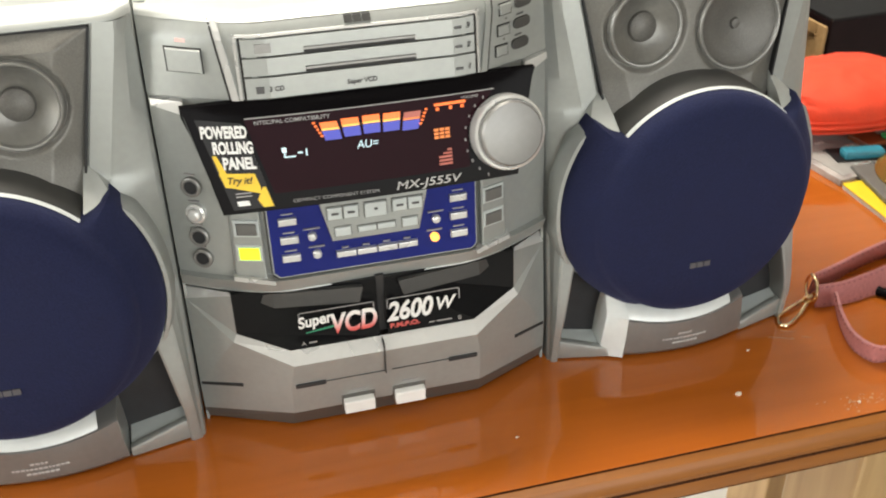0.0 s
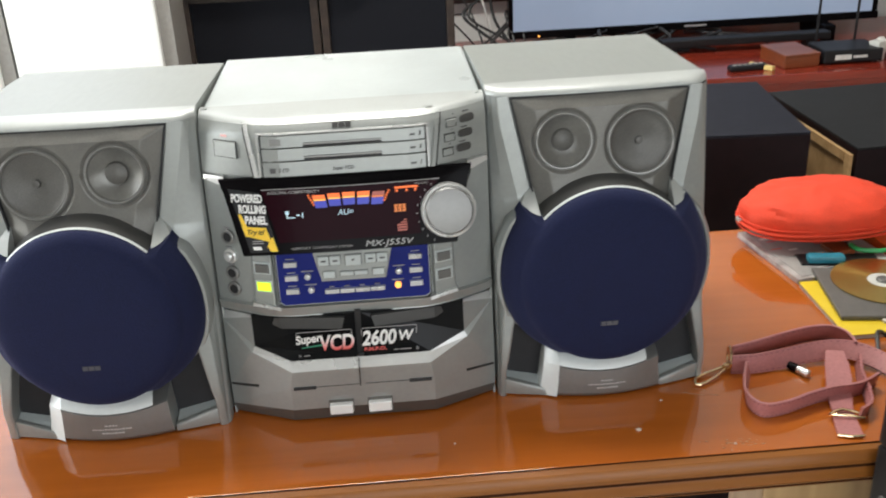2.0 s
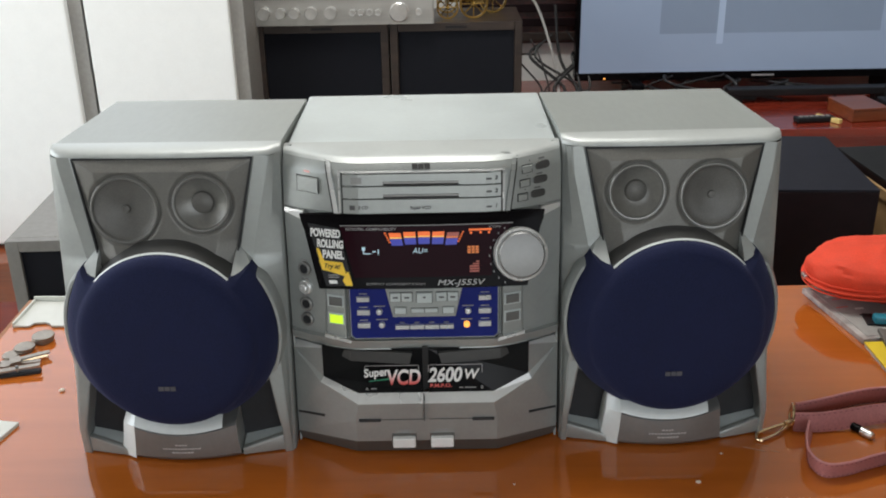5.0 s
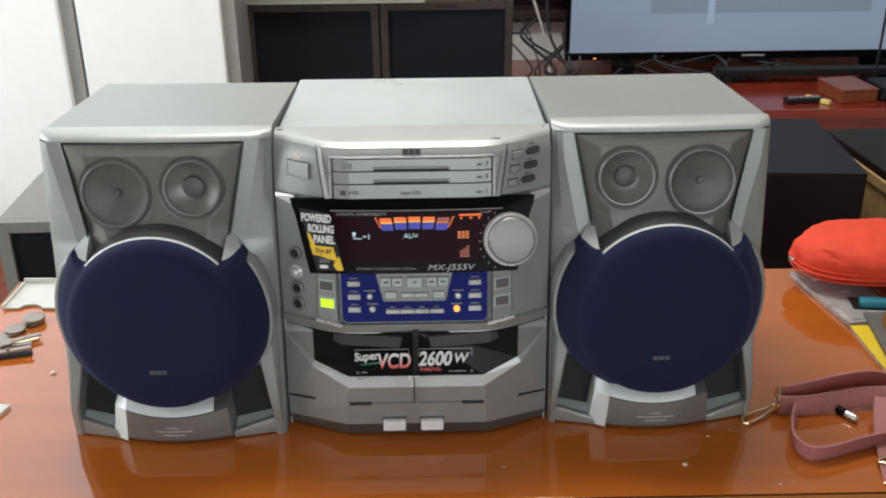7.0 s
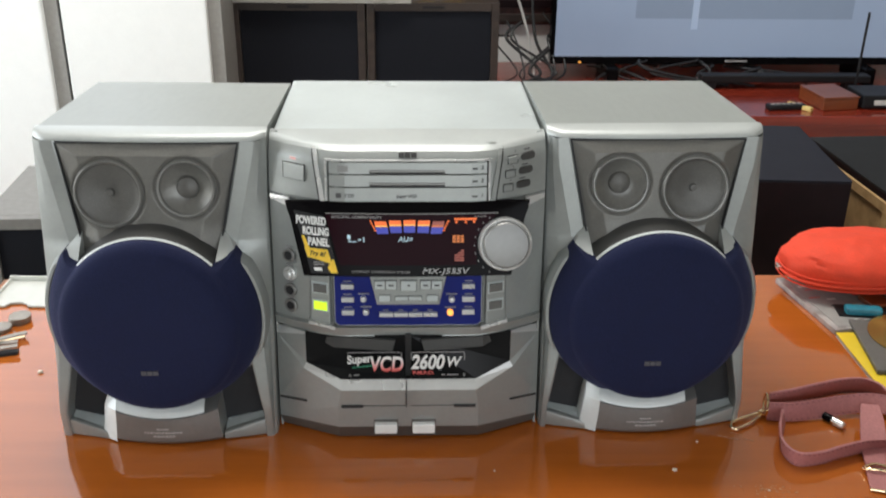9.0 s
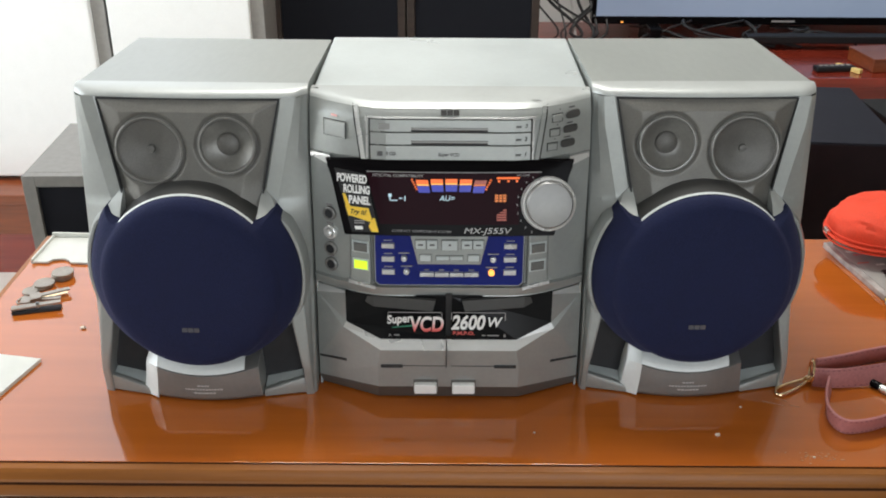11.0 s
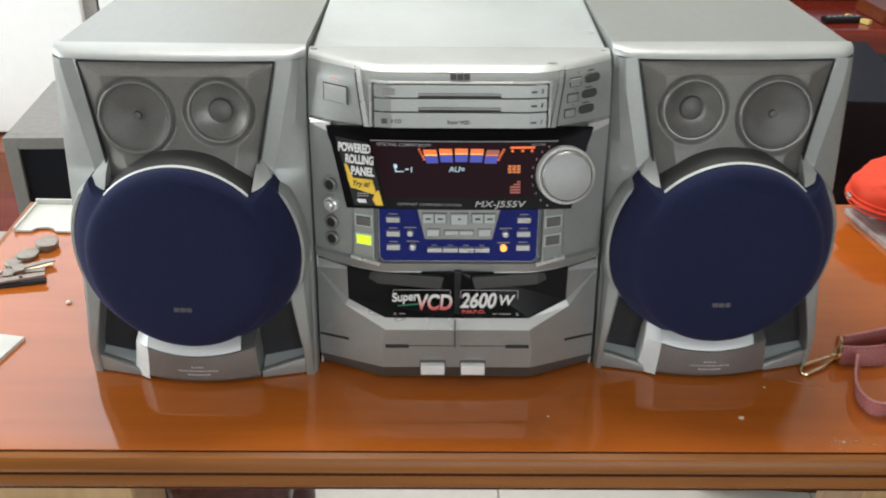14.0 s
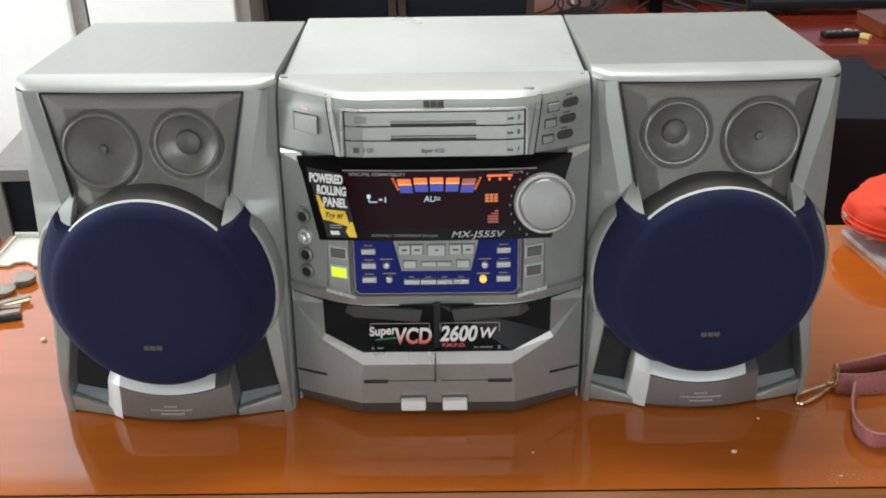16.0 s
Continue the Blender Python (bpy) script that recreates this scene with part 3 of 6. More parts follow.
# the rolling display panel
panel = part("display_panel", add_loft(bmesh.new(), [
    [(x * 0.1165, -0.046, 0.2480) for x in [i / 12 - 1 for i in range(25)]],
    [(x * 0.1165, -0.050, 0.2580) for x in [i / 12 - 1 for i in range(25)]],
    [(x * 0.1165, -0.0540, 0.2574) for x in [i / 12 - 1 for i in range(25)]],
    [(x * 0.1135, py_(x * 0.1135, 0.2505), 0.2505) for x in [i / 12 - 1 for i in range(25)]],
    [(x * 0.0995, py_(x * 0.0995, 0.190), 0.190) for x in [i / 12 - 1 for i in range(25)]],
    [(x * 0.0985, py_(x * 0.0985, 0.190) + 0.004, 0.1875) for x in [i / 12 - 1 for i in range(25)]],
    [(x * 0.0985, -0.045, 0.1875) for x in [i / 12 - 1 for i in range(25)]]]), BLACK_GLOSS, unit, "glossy black tilting display panel", True)
for s in (-1, 1):
    a = [(s * 0.1165, -0.046, 0.2480), (s * 0.1165, -0.050, 0.2580), (s * 0.1165, -0.0540, 0.2574), (s * 0.1135, py_(0.1135, 0.2505), 0.2505), (s * 0.0995, py_(0.0995, 0.19), 0.19), (s * 0.0985, -0.045, 0.1875)]
    part("panel_cheek", add_prism(bmesh.new(), a, [(x - s * 0.001, y, z) for x, y, z in a]), BLACK_GLOSS, panel)
rows = [[(x0 + (x1 - x0) * i / 16, py_(x0 + (x1 - x0) * i / 16, z) - 0.0005, z) for i in range(17)] for z, x0, x1 in ((0.2475, -0.0785, 0.085), (0.226, -0.0725, 0.0655), (0.2005, -0.0655, 0.0655))]
part("display_window", add_loft(bmesh.new(), rows), WINDOW_TINT, panel, "dark maroon display window")
part("window_line", strip(-0.078, 0.086, 0.2478, 0.2484, 0.0007, 0.001, 10, py_), GREY_PRINT, panel)
F = py_
# meter arcs: five two-coloured blocks in a fan
for k in range(5):
    a = (k - 2) / 2
    x, z = 0.0015 + a * 0.026, 0.2375 - 0.0012 * a * a
    w = 0.0056
    sk = a * 0.0018
    part("meter_block", plate([(x - w + sk * 0.5, z + 0.0014), (x + w + sk * 0.5, z + 0.0014), (x + w + sk, z + 0.0050), (x - w + sk, z + 0.0050)], 0.0012, 0.0002, F), LIT_ORANGE if k < 4 else LIT_DIM, panel, "lit orange meter block" if k < 4 else "dim meter block")
    part("meter_block", plate([(x - w + sk * 0.3, z), (x + w + sk * 0.3, z), (x + w + sk * 0.5, z + 0.0013), (x - w + sk * 0.5, z + 0.0013)], 0.0012, 0.0002, F), LIT_YELLOW if k < 4 else LIT_DIM_ORANGE, panel)
    part("meter_block", plate([(x - w * 0.95 - sk * 0.4, z - 0.0062), (x + w * 0.95 - sk * 0.4, z - 0.0062), (x + w + sk * 0.3, z - 0.0003), (x - w + sk * 0.3, z - 0.0003)], 0.0012, 0.0002, F), LIT_BLUE, panel, "lit blue meter block")
for s in (-1, 1):
    for k in range(5):
        x = 0.0015 + s * (0.0325 + 0.0011 * k)
        z = 0.2325 + 0.0021 * k
        part("meter_tick", plate(rect(x - 0.0009, x + 0.0009, z, z + 0.0011), 0.0012, 0.0002, F), LIT_ORANGE, panel)
part("lit_caption", plate(rect(0.0440, 0.0655, 0.2424, 0.2440), 0.0012, 0.0002, F), LIT_ORANGE, panel, "lit orange caption bar")
for x in (0.046, 0.055, 0.063):
    part("lit_caption", plate(rect(x - 0.001, x + 0.001, 0.2395, 0.2414), 0.0012, 0.0002, F), LIT_ORANGE, panel)
for k in range(3):
    for j in range(3):
        part("lit_caption", plate(rect(0.0425 + 0.0038 * j, 0.0455 + 0.0038 * j, 0.2218 + 0.0024 * k, 0.2234 + 0.0024 * k), 0.0012, 0.0002, F), LIT_DIM_ORANGE, panel, "lit orange symbol")
for x0, x1, z0, z1 in ((0.0445, 0.0535, 0.2045, 0.2058), (0.0445, 0.0535, 0.2068, 0.2081), (0.0445, 0.0535, 0.2091, 0.2104), (0.0475, 0.0535, 0.2114, 0.2124), (0.0505, 0.0535, 0.2134, 0.2146)):
    part("lit_symbol", plate(rect(x0, x1, z0, z1), 0.0012, 0.0002, F), LIT_DIM, panel, "dim red lit symbol")
lettering("lit_word", "AU=", 0.0072, LIT_WHITE, panel, facing(-0.0095, 0.2225, F, 0.0012), 0.15, 0.0)
for x0, x1, z0, z1 in ((-0.0575, -0.0545, 0.2255, 0.2285), (-0.0565, -0.0555, 0.2225, 0.2255), (-0.056, -0.049, 0.2222, 0.2229), (-0.0475, -0.0445, 0.2240, 0.2250), (-0.0425, -0.0415, 0.2222, 0.2265)):
    part("lit_symbol", plate(rect(x0, x1, z0, z1), 0.0012, 0.0002, F), LIT_WHITE, panel, "small white lit symbol")
lettering("printed_caption", "NTSC/PAL COMPATIBILITY", 0.0036, GREY_PRINT, panel, facing(-0.0725, 0.2438, F, 0.0008), 0, 0.00005, 1.12)
lettering("printed_caption", "COMPACT COMPONENT SYSTEM", 0.0030, GREY_PRINT, panel, facing(-0.0545, 0.1935, F, 0.0008), 0, 0.0, 1.25)
lettering("printed_caption", "MX-J555V", 0.0078, PALE_PRINT, panel, facing(0.0130, 0.1925, F, 0.0008), 0.25, 0.0, 1.36)
lettering("printed_caption", "VOLUME", 0.0026, GREY_PRINT, panel, facing(0.0625, 0.2445, F, 0.0008), 0, 0, 1.2)
for t in range(9):
    an = radians(120 + 15 * t)
    part("dial_mark", plate(rect(0.0925 + 0.029 * math.cos(an) - 0.0004, 0.0925 + 0.029 * math.cos(an) + 0.0004, 0.2185 + 0.029 * math.sin(an) - 0.0009, 0.2185 + 0.029 * math.sin(an) + 0.0009), 0.0007, 0.0002, F), GREY_PRINT, panel)
# volume knob
km = facing(0.0925, 0.2195, F, 0.0)
knob = part("volume_knob", lathe(((0.0258, -0.004), (0.0258, 0.006), (0.0250, 0.0085), (0.0232, 0.0095), (0.0222, 0.0088)), km, 48), SILVER_BRIGHT, panel, "large silver volume knob", True)
part("knob_cap", lathe(((0.0222, 0.0080), (0.0218, 0.0125), (0.0205, 0.0140), (0.012, 0.0150), (0.0001, 0.0153)), km, 48), SILVER_DARK, knob, smooth=True)
# advertising sticker
stk = [(-0.1085, 0.2505), (-0.0800, 0.2455), (-0.0665, 0.1925), (-0.0925, 0.1925)]
part("sticker", plate(stk, 0.0005, 0.0, F), BLACK_MATT, panel, "black and yellow advertising sticker")
part("sticker_print", plate([(-0.1010, 0.2275), (-0.0985, 0.2275), (-0.0895, 0.2070), (-0.0745, 0.2070), (-0.0730, 0.2015), (-0.0955, 0.2080)], 0.0008, 0.0, F), YELLOW_PRINT, panel)
part("sticker_print", plate([(-0.0985, 0.2165), (-0.0765, 0.2145), (-0.0735, 0.2050), (-0.0955, 0.2075)], 0.0009, 0.0, F), YELLOW_PRINT, panel)
part("sticker_print", plate([(-0.0725, 0.2055), (-0.0705, 0.2055), (-0.0670, 0.1930), (-0.0735, 0.1930), (-0.0765, 0.1980)], 0.0009, 0.0, F), YELLOW_PRINT, panel)
part("sticker_print", plate([(-0.0900, 0.1980), (-0.0825, 0.1980), (-0.0815, 0.1950), (-0.0890, 0.1950)], 0.0009, 0.0, F), WHITE_PRINT, panel)
for word, x, z, w in (("POWERED", -0.1060, 0.2390, 0.80), ("ROLLING", -0.1000, 0.2290, 0.80), ("PANEL", -0.0950, 0.2190, 0.92)):
    lettering("sticker_word", word, 0.0102, WHITE_PRINT, panel, facing(x, z, F, 0.0011) @ pose(0, 0, 0, 0, 0, -4), -0.15, 0.00042, w * 0.74)
lettering("sticker_word", "Try it!", 0.0062, BLACK_MATT, panel, facing(-0.0945, 0.2095, F, 0.0012) @ pose(0, 0, 0, 0, 0, -4), 0.2, 0.0001)
for z in (0.2025, 0.2005):
    part("printed_bar", plate(rect(-0.090, -0.080, z, z + 0.0007), 0.0008, 0.0, F), GREY_PRINT, panel)

# jacks and side buttons
for z, hole in ((0.1955, True), (0.1760, False), (0.1585, True), (0.1420, True)):
    m = facing(-0.1175, z, fy, 0.0)
    jack = part("jack", lathe(((0.0072, -0.003), (0.0072, 0.0012), (0.0060, 0.002), (0.0048, 0.0018), (0.0044, 0.0005)), m, 24), SILVER_DARK if hole else SILVER_BRIGHT, unit, "round socket" if hole else "small round knob", True)
    if hole:
        part("jack_hole", lathe(((0.0046, 0.0006), (0.0044, 0.0015), (0.0010, 0.0016)), m, 20), DARK_HOLE, jack)
    else:
        part("knob_cap", lathe(((0.0044, 0.0012), (0.0042, 0.0045), (0.0030, 0.0055), (0.0001, 0.0058)), m, 20), SILVER_BRIGHT, jack, smooth=True)
    part("printed_bar", plate(rect(-0.121, -0.114, z + 0.0086, z + 0.0092), 0.0004, 0.003), GREY_PRINT, unit)
for s in (-1, 1):
    hs = part("button_housing", soft_plate([(s * 0.0765, 0.129), (s * 0.098, 0.1315), (s * 0.0965, 0.183), (s * 0.0765, 0.183)], 0.004, 0.006, bevel=0.002), SILVER, unit)
    for z in (0.169, 0.1505):
        lit = s < 0 and z < 0.16
        part("button_frame", soft_plate(rect(s * 0.0865 - 0.0085, s * 0.0865 + 0.0085, z - 0.0062, z + 0.0062), 0.0055, 0.0, bevel=0.001), SILVER_TOP, hs)
        part("side_button", soft_plate(rect(s * 0.0865 - 0.0066, s * 0.0865 + 0.0066, z - 0.0044, z + 0.0044), 0.0068, 0.0, bevel=0.0008), LIT_GREEN if lit else BTN_GREY, hs, "lit yellow-green button" if lit else "grey button")
    part("housing_sill", plate([(s * 0.072, 0.1275), (s * 0.099, 0.1305), (s * 0.099, 0.1335), (s * 0.072, 0.1305)], 0.0075, 0.006), SILVER_BRIGHT, unit)
# blue control plate
G = lambda x, z: -0.0630 - 0.002 * (1 - (x / 0.08) ** 2) + (z - 0.16) * 0.08
frame_ = part("control_frame", plate([(-0.0735, 0.187), (-0.0735, 0.1335), (-0.069, 0.1295), (0.069, 0.1295), (0.0735, 0.1335), (0.0735, 0.187)], 0.0008, 0.01, G), BLACK_MATT, unit)
part("plate_border", plate([(-0.0727, 0.1868), (-0.0727, 0.1344), (-0.0685, 0.1305), (0.0685, 0.1305), (0.0727, 0.1344), (0.0727, 0.1868)], 0.0014, 0.006, G), SILVER, unit, "thin pale border")
blue = part("control_plate", plate([(-0.0718, 0.1865), (-0.0718, 0.1350), (-0.068, 0.1315), (0.068, 0.1315), (0.0718, 0.1350), (0.0718, 0.1865)], 0.0018, 0.004, G), BLUE_PLATE, unit, "blue control plate with small silver buttons")
for z in (0.173, 0.1592, 0.1456):
    for s in (-1, 1):
        part("push_button", soft_plate(rect(s * 0.0592 - 0.0062, s * 0.0592 + 0.0062, z - 0.0025, z + 0.0027), 0.0042, 0.0, G), SILVER_BRIGHT, blue)
        part("printed_bar", plate(rect(s * 0.0592 - 0.004, s * 0.0592 + 0.004, z + 0.0048, z + 0.0056), 0.0021, 0.0, G), GREY_PRINT, blue)
for x, z, lit in ((-0.0437, 0.1598, 0), (-0.0415, 0.1460, 0), (0.0427, 0.1592, 0), (0.0413, 0.1452, 1)):
    part("round_button", lathe(((0.0031, -0.001), (0.0031, 0.0022), (0.0022, 0.0034), (0.0001, 0.0038)), facing(x, z, G, 0.0016), 20), LIT_AMBER if lit else SILVER_BRIGHT, blue, "lit amber button" if lit else "", True)
    part("printed_bar", plate(rect(x - 0.0055, x + 0.0055, z + 0.0050, z + 0.0058), 0.0021, 0.0, G), GREY_PRINT, blue)
for k in range(4):
    x = -0.0285 + 0.0145 * k
    part("bar_button", soft_plate(rect(x, x + 0.0137, 0.1415, 0.1457), 0.0040, 0.0, G, 0.0006), SILVER_BRIGHT, blue)
    part("printed_bar", plate(rect(x + 0.004, x + 0.009, 0.1474, 0.1480), 0.0021, 0.0, G), GREY_PRINT, blue)
cluster = part("key_pad", soft_plate([(-0.0305, 0.1545), (0.0305, 0.1545), (0.0378, 0.1855), (-0.0378, 0.1855)], 0.0042, 0.0, G, 0.0012), SILVER, blue, "raised silver key cluster")
for x0, x1, z0, z1 in ((-0.0325, -0.0225, 0.1715, 0.1805), (-0.0215, -0.0115, 0.1715, 0.1805), (-0.0070, 0.0080, 0.1700, 0.1805), (0.0120, 0.0220, 0.1715, 0.1805), (0.0230, 0.0330, 0.1715, 0.1805), (-0.0285, -0.0175, 0.1588, 0.1652), (-0.0125, 0.0000, 0.1600, 0.1640), (0.0008, 0.0132, 0.1600, 0.1640), (0.0182, 0.0292, 0.1588, 0.1652)):
    part("key_gap", plate(rect(x0 - 0.0006, x1 + 0.0006, z0 - 0.0006, z1 + 0.0006), 0.0045, 0.0, G), BTN_GREY, cluster)
    part("key", soft_plate(rect(x0, x1, z0, z1), 0.0060, 0.0, G, 0.0007), SILVER_TOP, cluster)
    if z0 > 0.168:
        part("printed_bar", plate(rect((x0 + x1) / 2 - (0.0012 if x1 - x0 > 0.012 else 0.0024), (x0 + x1) / 2 + (0.0012 if x1 - x0 > 0.012 else 0.0024), 0.1752, 0.1768), 0.0063, 0.0, G), DARK_PRINT, cluster)

# cassette bay
def sym(p):
    return [(-x, y, z) for x, y, z in p]


a0, a1, a2, a3 = (-0.135, -0.043, 0.002), (-0.135, -0.0455, 0.012), (-0.135, -0.0455, 0.036), (-0.135, -0.036, 0.106)
b0, b1, b2 = (-0.072, -0.071, 0.002), (-0.071, -0.0805, 0.020), (-0.071, -0.0825, 0.0465)
l1, l2 = (-0.1065, -0.0620, 0.0795), (-0.0675, -0.0845, 0.0660)
w0, w1, w2 = (-0.1035, -0.0585, 0.1165), (-0.1035, -0.0600, 0.0850), (-0.0680, -0.0755, 0.0735)
t0, t1 = (-0.135, -0.030, 0.1135), (-0.135, -0.029, 0.119)


def faces(mat, name, lists, label="", both=True):
    bm = bmesh.new()
    for pts in lists:
        for q in ([pts, sym(pts)] if both else [pts]):
            bm.faces.new([bm.verts.new(p) for p in q])
    bmesh.ops.remove_doubles(bm, verts=bm.verts, dist=1e-5)
    return part(name, bm, mat, unit, label)


def mx(p):
    return (-p[0], p[1], p[2])


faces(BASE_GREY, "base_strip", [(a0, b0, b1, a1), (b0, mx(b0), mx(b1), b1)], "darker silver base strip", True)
faces(SILVER, "lower_front", [(a1, b1, b2, a2), (b1, mx(b1), mx(b2), b2)])
door = faces(SILVER, "cassette_door", [(a2, b2, l2, l1), (a2, l1, a3), (b2, mx(b2), mx(l2), l2), (a3, l1, w1), (a3, w1, w0), ])
# brighter silver stands for light falling on this upward slope
faces(SILVER_BRIGHT, "door_ledge", [(l1, l2, w2, w1), (l2, mx(l2), mx(w2), w2)], "sloping ledge below the cassette windows, light from above painted in")
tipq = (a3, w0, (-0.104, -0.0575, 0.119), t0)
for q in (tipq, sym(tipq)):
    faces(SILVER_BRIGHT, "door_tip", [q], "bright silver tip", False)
for s in (-1, 1):
    x_in = -0.0012
    pts = [(s * 0.1035, 0.1175), (s * 0.1035, 0.0850), (s * 0.0680, 0.0735), (s * 0.0030, 0.0735), (s * 0.0030, 0.1198)]
    ys = (-0.0580, -0.0602, -0.0751, -0.0757, -0.0700)
    fr = [(x, y, z) for (x, z), y in zip(pts, ys)]
    win = part("cassette_window", add_prism(bmesh.new(), fr, [(x, y + 0.008, z) for x, y, z in fr]), SMOKE, unit, "smoked black cassette window")
    band = [(s * 0.094, 0.1125), (s * 0.075, 0.1050), (s * 0.016, 0.1050), (s * 0.013, 0.1165), (s * 0.075, 0.1160)]
    wy = lambda x, z: -0.0715 + (abs(x) - 0.003) * 0.12 - max(0, (0.118 - z)) * 0.16 + max(0, abs(x) - 0.066) * 0.28
    part("window_band", add_prism(bmesh.new(), [(x, wy(x, z) - 0.0026, z) for x, z in band], [(x, wy(x, z) + 0.006, z) for x, z in band]), BTN_DARK, win, "grey cassette guide behind the window")
part("door_gap", boxed(-0.0030, 0.0030, -0.0695, -0.055, 0.0735, 0.1215), SEAM, unit)
part("door_gap", boxed(-0.0026, -0.0018, -0.0862, -0.078, 0.0465, 0.0740), SEAM, unit)
for s in (-1, 1):
    part("door_slot", boxed(*sorted((s * 0.068, s * 0.046)), -0.0840, -0.078, 0.0448, 0.0480, 0.0004), SEAM, unit)
    e = [(s * 0.134, -0.0470, 0.0372), (s * 0.1045, -0.0641, 0.0422), (s * 0.1045, -0.0641, 0.0398), (s * 0.134, -0.0470, 0.0352)]
    part("door_slot", add_prism(bmesh.new(), e, [(x, y + 0.004, z) for x, y, z in e]), SEAM, unit)
    part("door_seam", boxed(*sorted((s * 0.046, s * 0.003)), -0.0831, -0.08, 0.0464, 0.0468), SEAM, unit)
# top rail of the bay
rows = [[(x, fy(x, 0.13) - 0.001 + 0.004, 0.1295) for x in xs], [(x, fy(x, 0.13) - 0.004, 0.1285) for x in xs], [(x, min(fy(x, 0.118) + 0.002, -0.030), 0.1185) for x in xs]]
part("bay_rail", add_loft(bmesh.new(), rows), SILVER, unit, smooth=True)
T = lambda x, z: -0.0776 - max(0.105 - z, 0) * 0.05
for s in (-1, 1):
    for x0, x1, z0, z1 in (((0.0055, 0.0575, 0.1055, 0.1062), (0.0045, 0.0052, 0.098, 0.1055), (0.0575, 0.0582, 0.097, 0.1055))):
        part("printed_bar", plate(rect(*sorted((s * x0 - 0.002, s * x1 - 0.002)), z0, z1), 0.0002, 0.0, T), GREY_PRINT, unit)
lettering("printed_word", "Super", 0.0125, WHITE_PRINT, unit, facing(-0.0610, 0.0935, T, 0.0004) @ pose(0, 0, 0, 0, 0, 5), 0.15, 0.0003, 0.82)
lettering("printed_word", "VCD", 0.0225, FADE_PRINT, unit, facing(-0.0388, 0.0855, T, 0.0005), 0.12, 0.0006, 0.72)
part("printed_stroke", plate([(-0.0560, 0.0885), (-0.0350, 0.0905), (-0.0350, 0.0922), (-0.0560, 0.0895)], 0.0003, 0.0, T), GREEN_PRINT, unit)
lettering("printed_word", "2600", 0.0215, WHITE_PRINT, unit, facing(0.0022, 0.0878, T, 0.0005), 0.22, 0.0006, 0.76)
lettering("printed_word", "W", 0.0150, WHITE_PRINT, unit, facing(0.0372, 0.0905, T, 0.0005), 0.22, 0.0003, 0.88)
lettering("printed_word", "P.M.P.O.", 0.0050, RED_PRINT, unit, facing(0.0040, 0.0815, T, 0.0005), 0.0, 0.0002, 1.25)
lettering("printed_word", "A", 0.0048, GREY_PRINT, unit, facing(-0.0600, 0.0790, T, 0.0005))
lettering("printed_word", "B", 0.0048, GREY_PRINT, unit, facing(0.0545, 0.0790, T, 0.0005))
for x0, x1 in ((-0.0545, -0.0490), (0.0330, 0.0370), (0.0385, 0.0500)):
    part("printed_bar", plate(rect(x0, x1, 0.0800, 0.0810), 0.0003, 0.0, T), GREY_PRINT, unit)
for x0 in (-0.0345, 0.0040):
    part("eject_button", boxed(x0, x0 + 0.0228, -0.0875, -0.070, 0.0155, 0.0262, 0.0012), WHITE_BUTTON, unit, "white plastic eject button")
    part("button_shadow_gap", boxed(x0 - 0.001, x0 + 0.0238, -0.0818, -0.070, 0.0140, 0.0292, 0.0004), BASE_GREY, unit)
    part("printed_bar", boxed(x0 + 0.006, x0 + 0.0175, -0.0821, -0.08, 0.0325, 0.0332), GREY_PRINT, unit)


# ---- the stereo: loudspeakers ----
def smooth(t):
    t = min(1, max(0, t))
    return t * t * (3 - 2 * t)


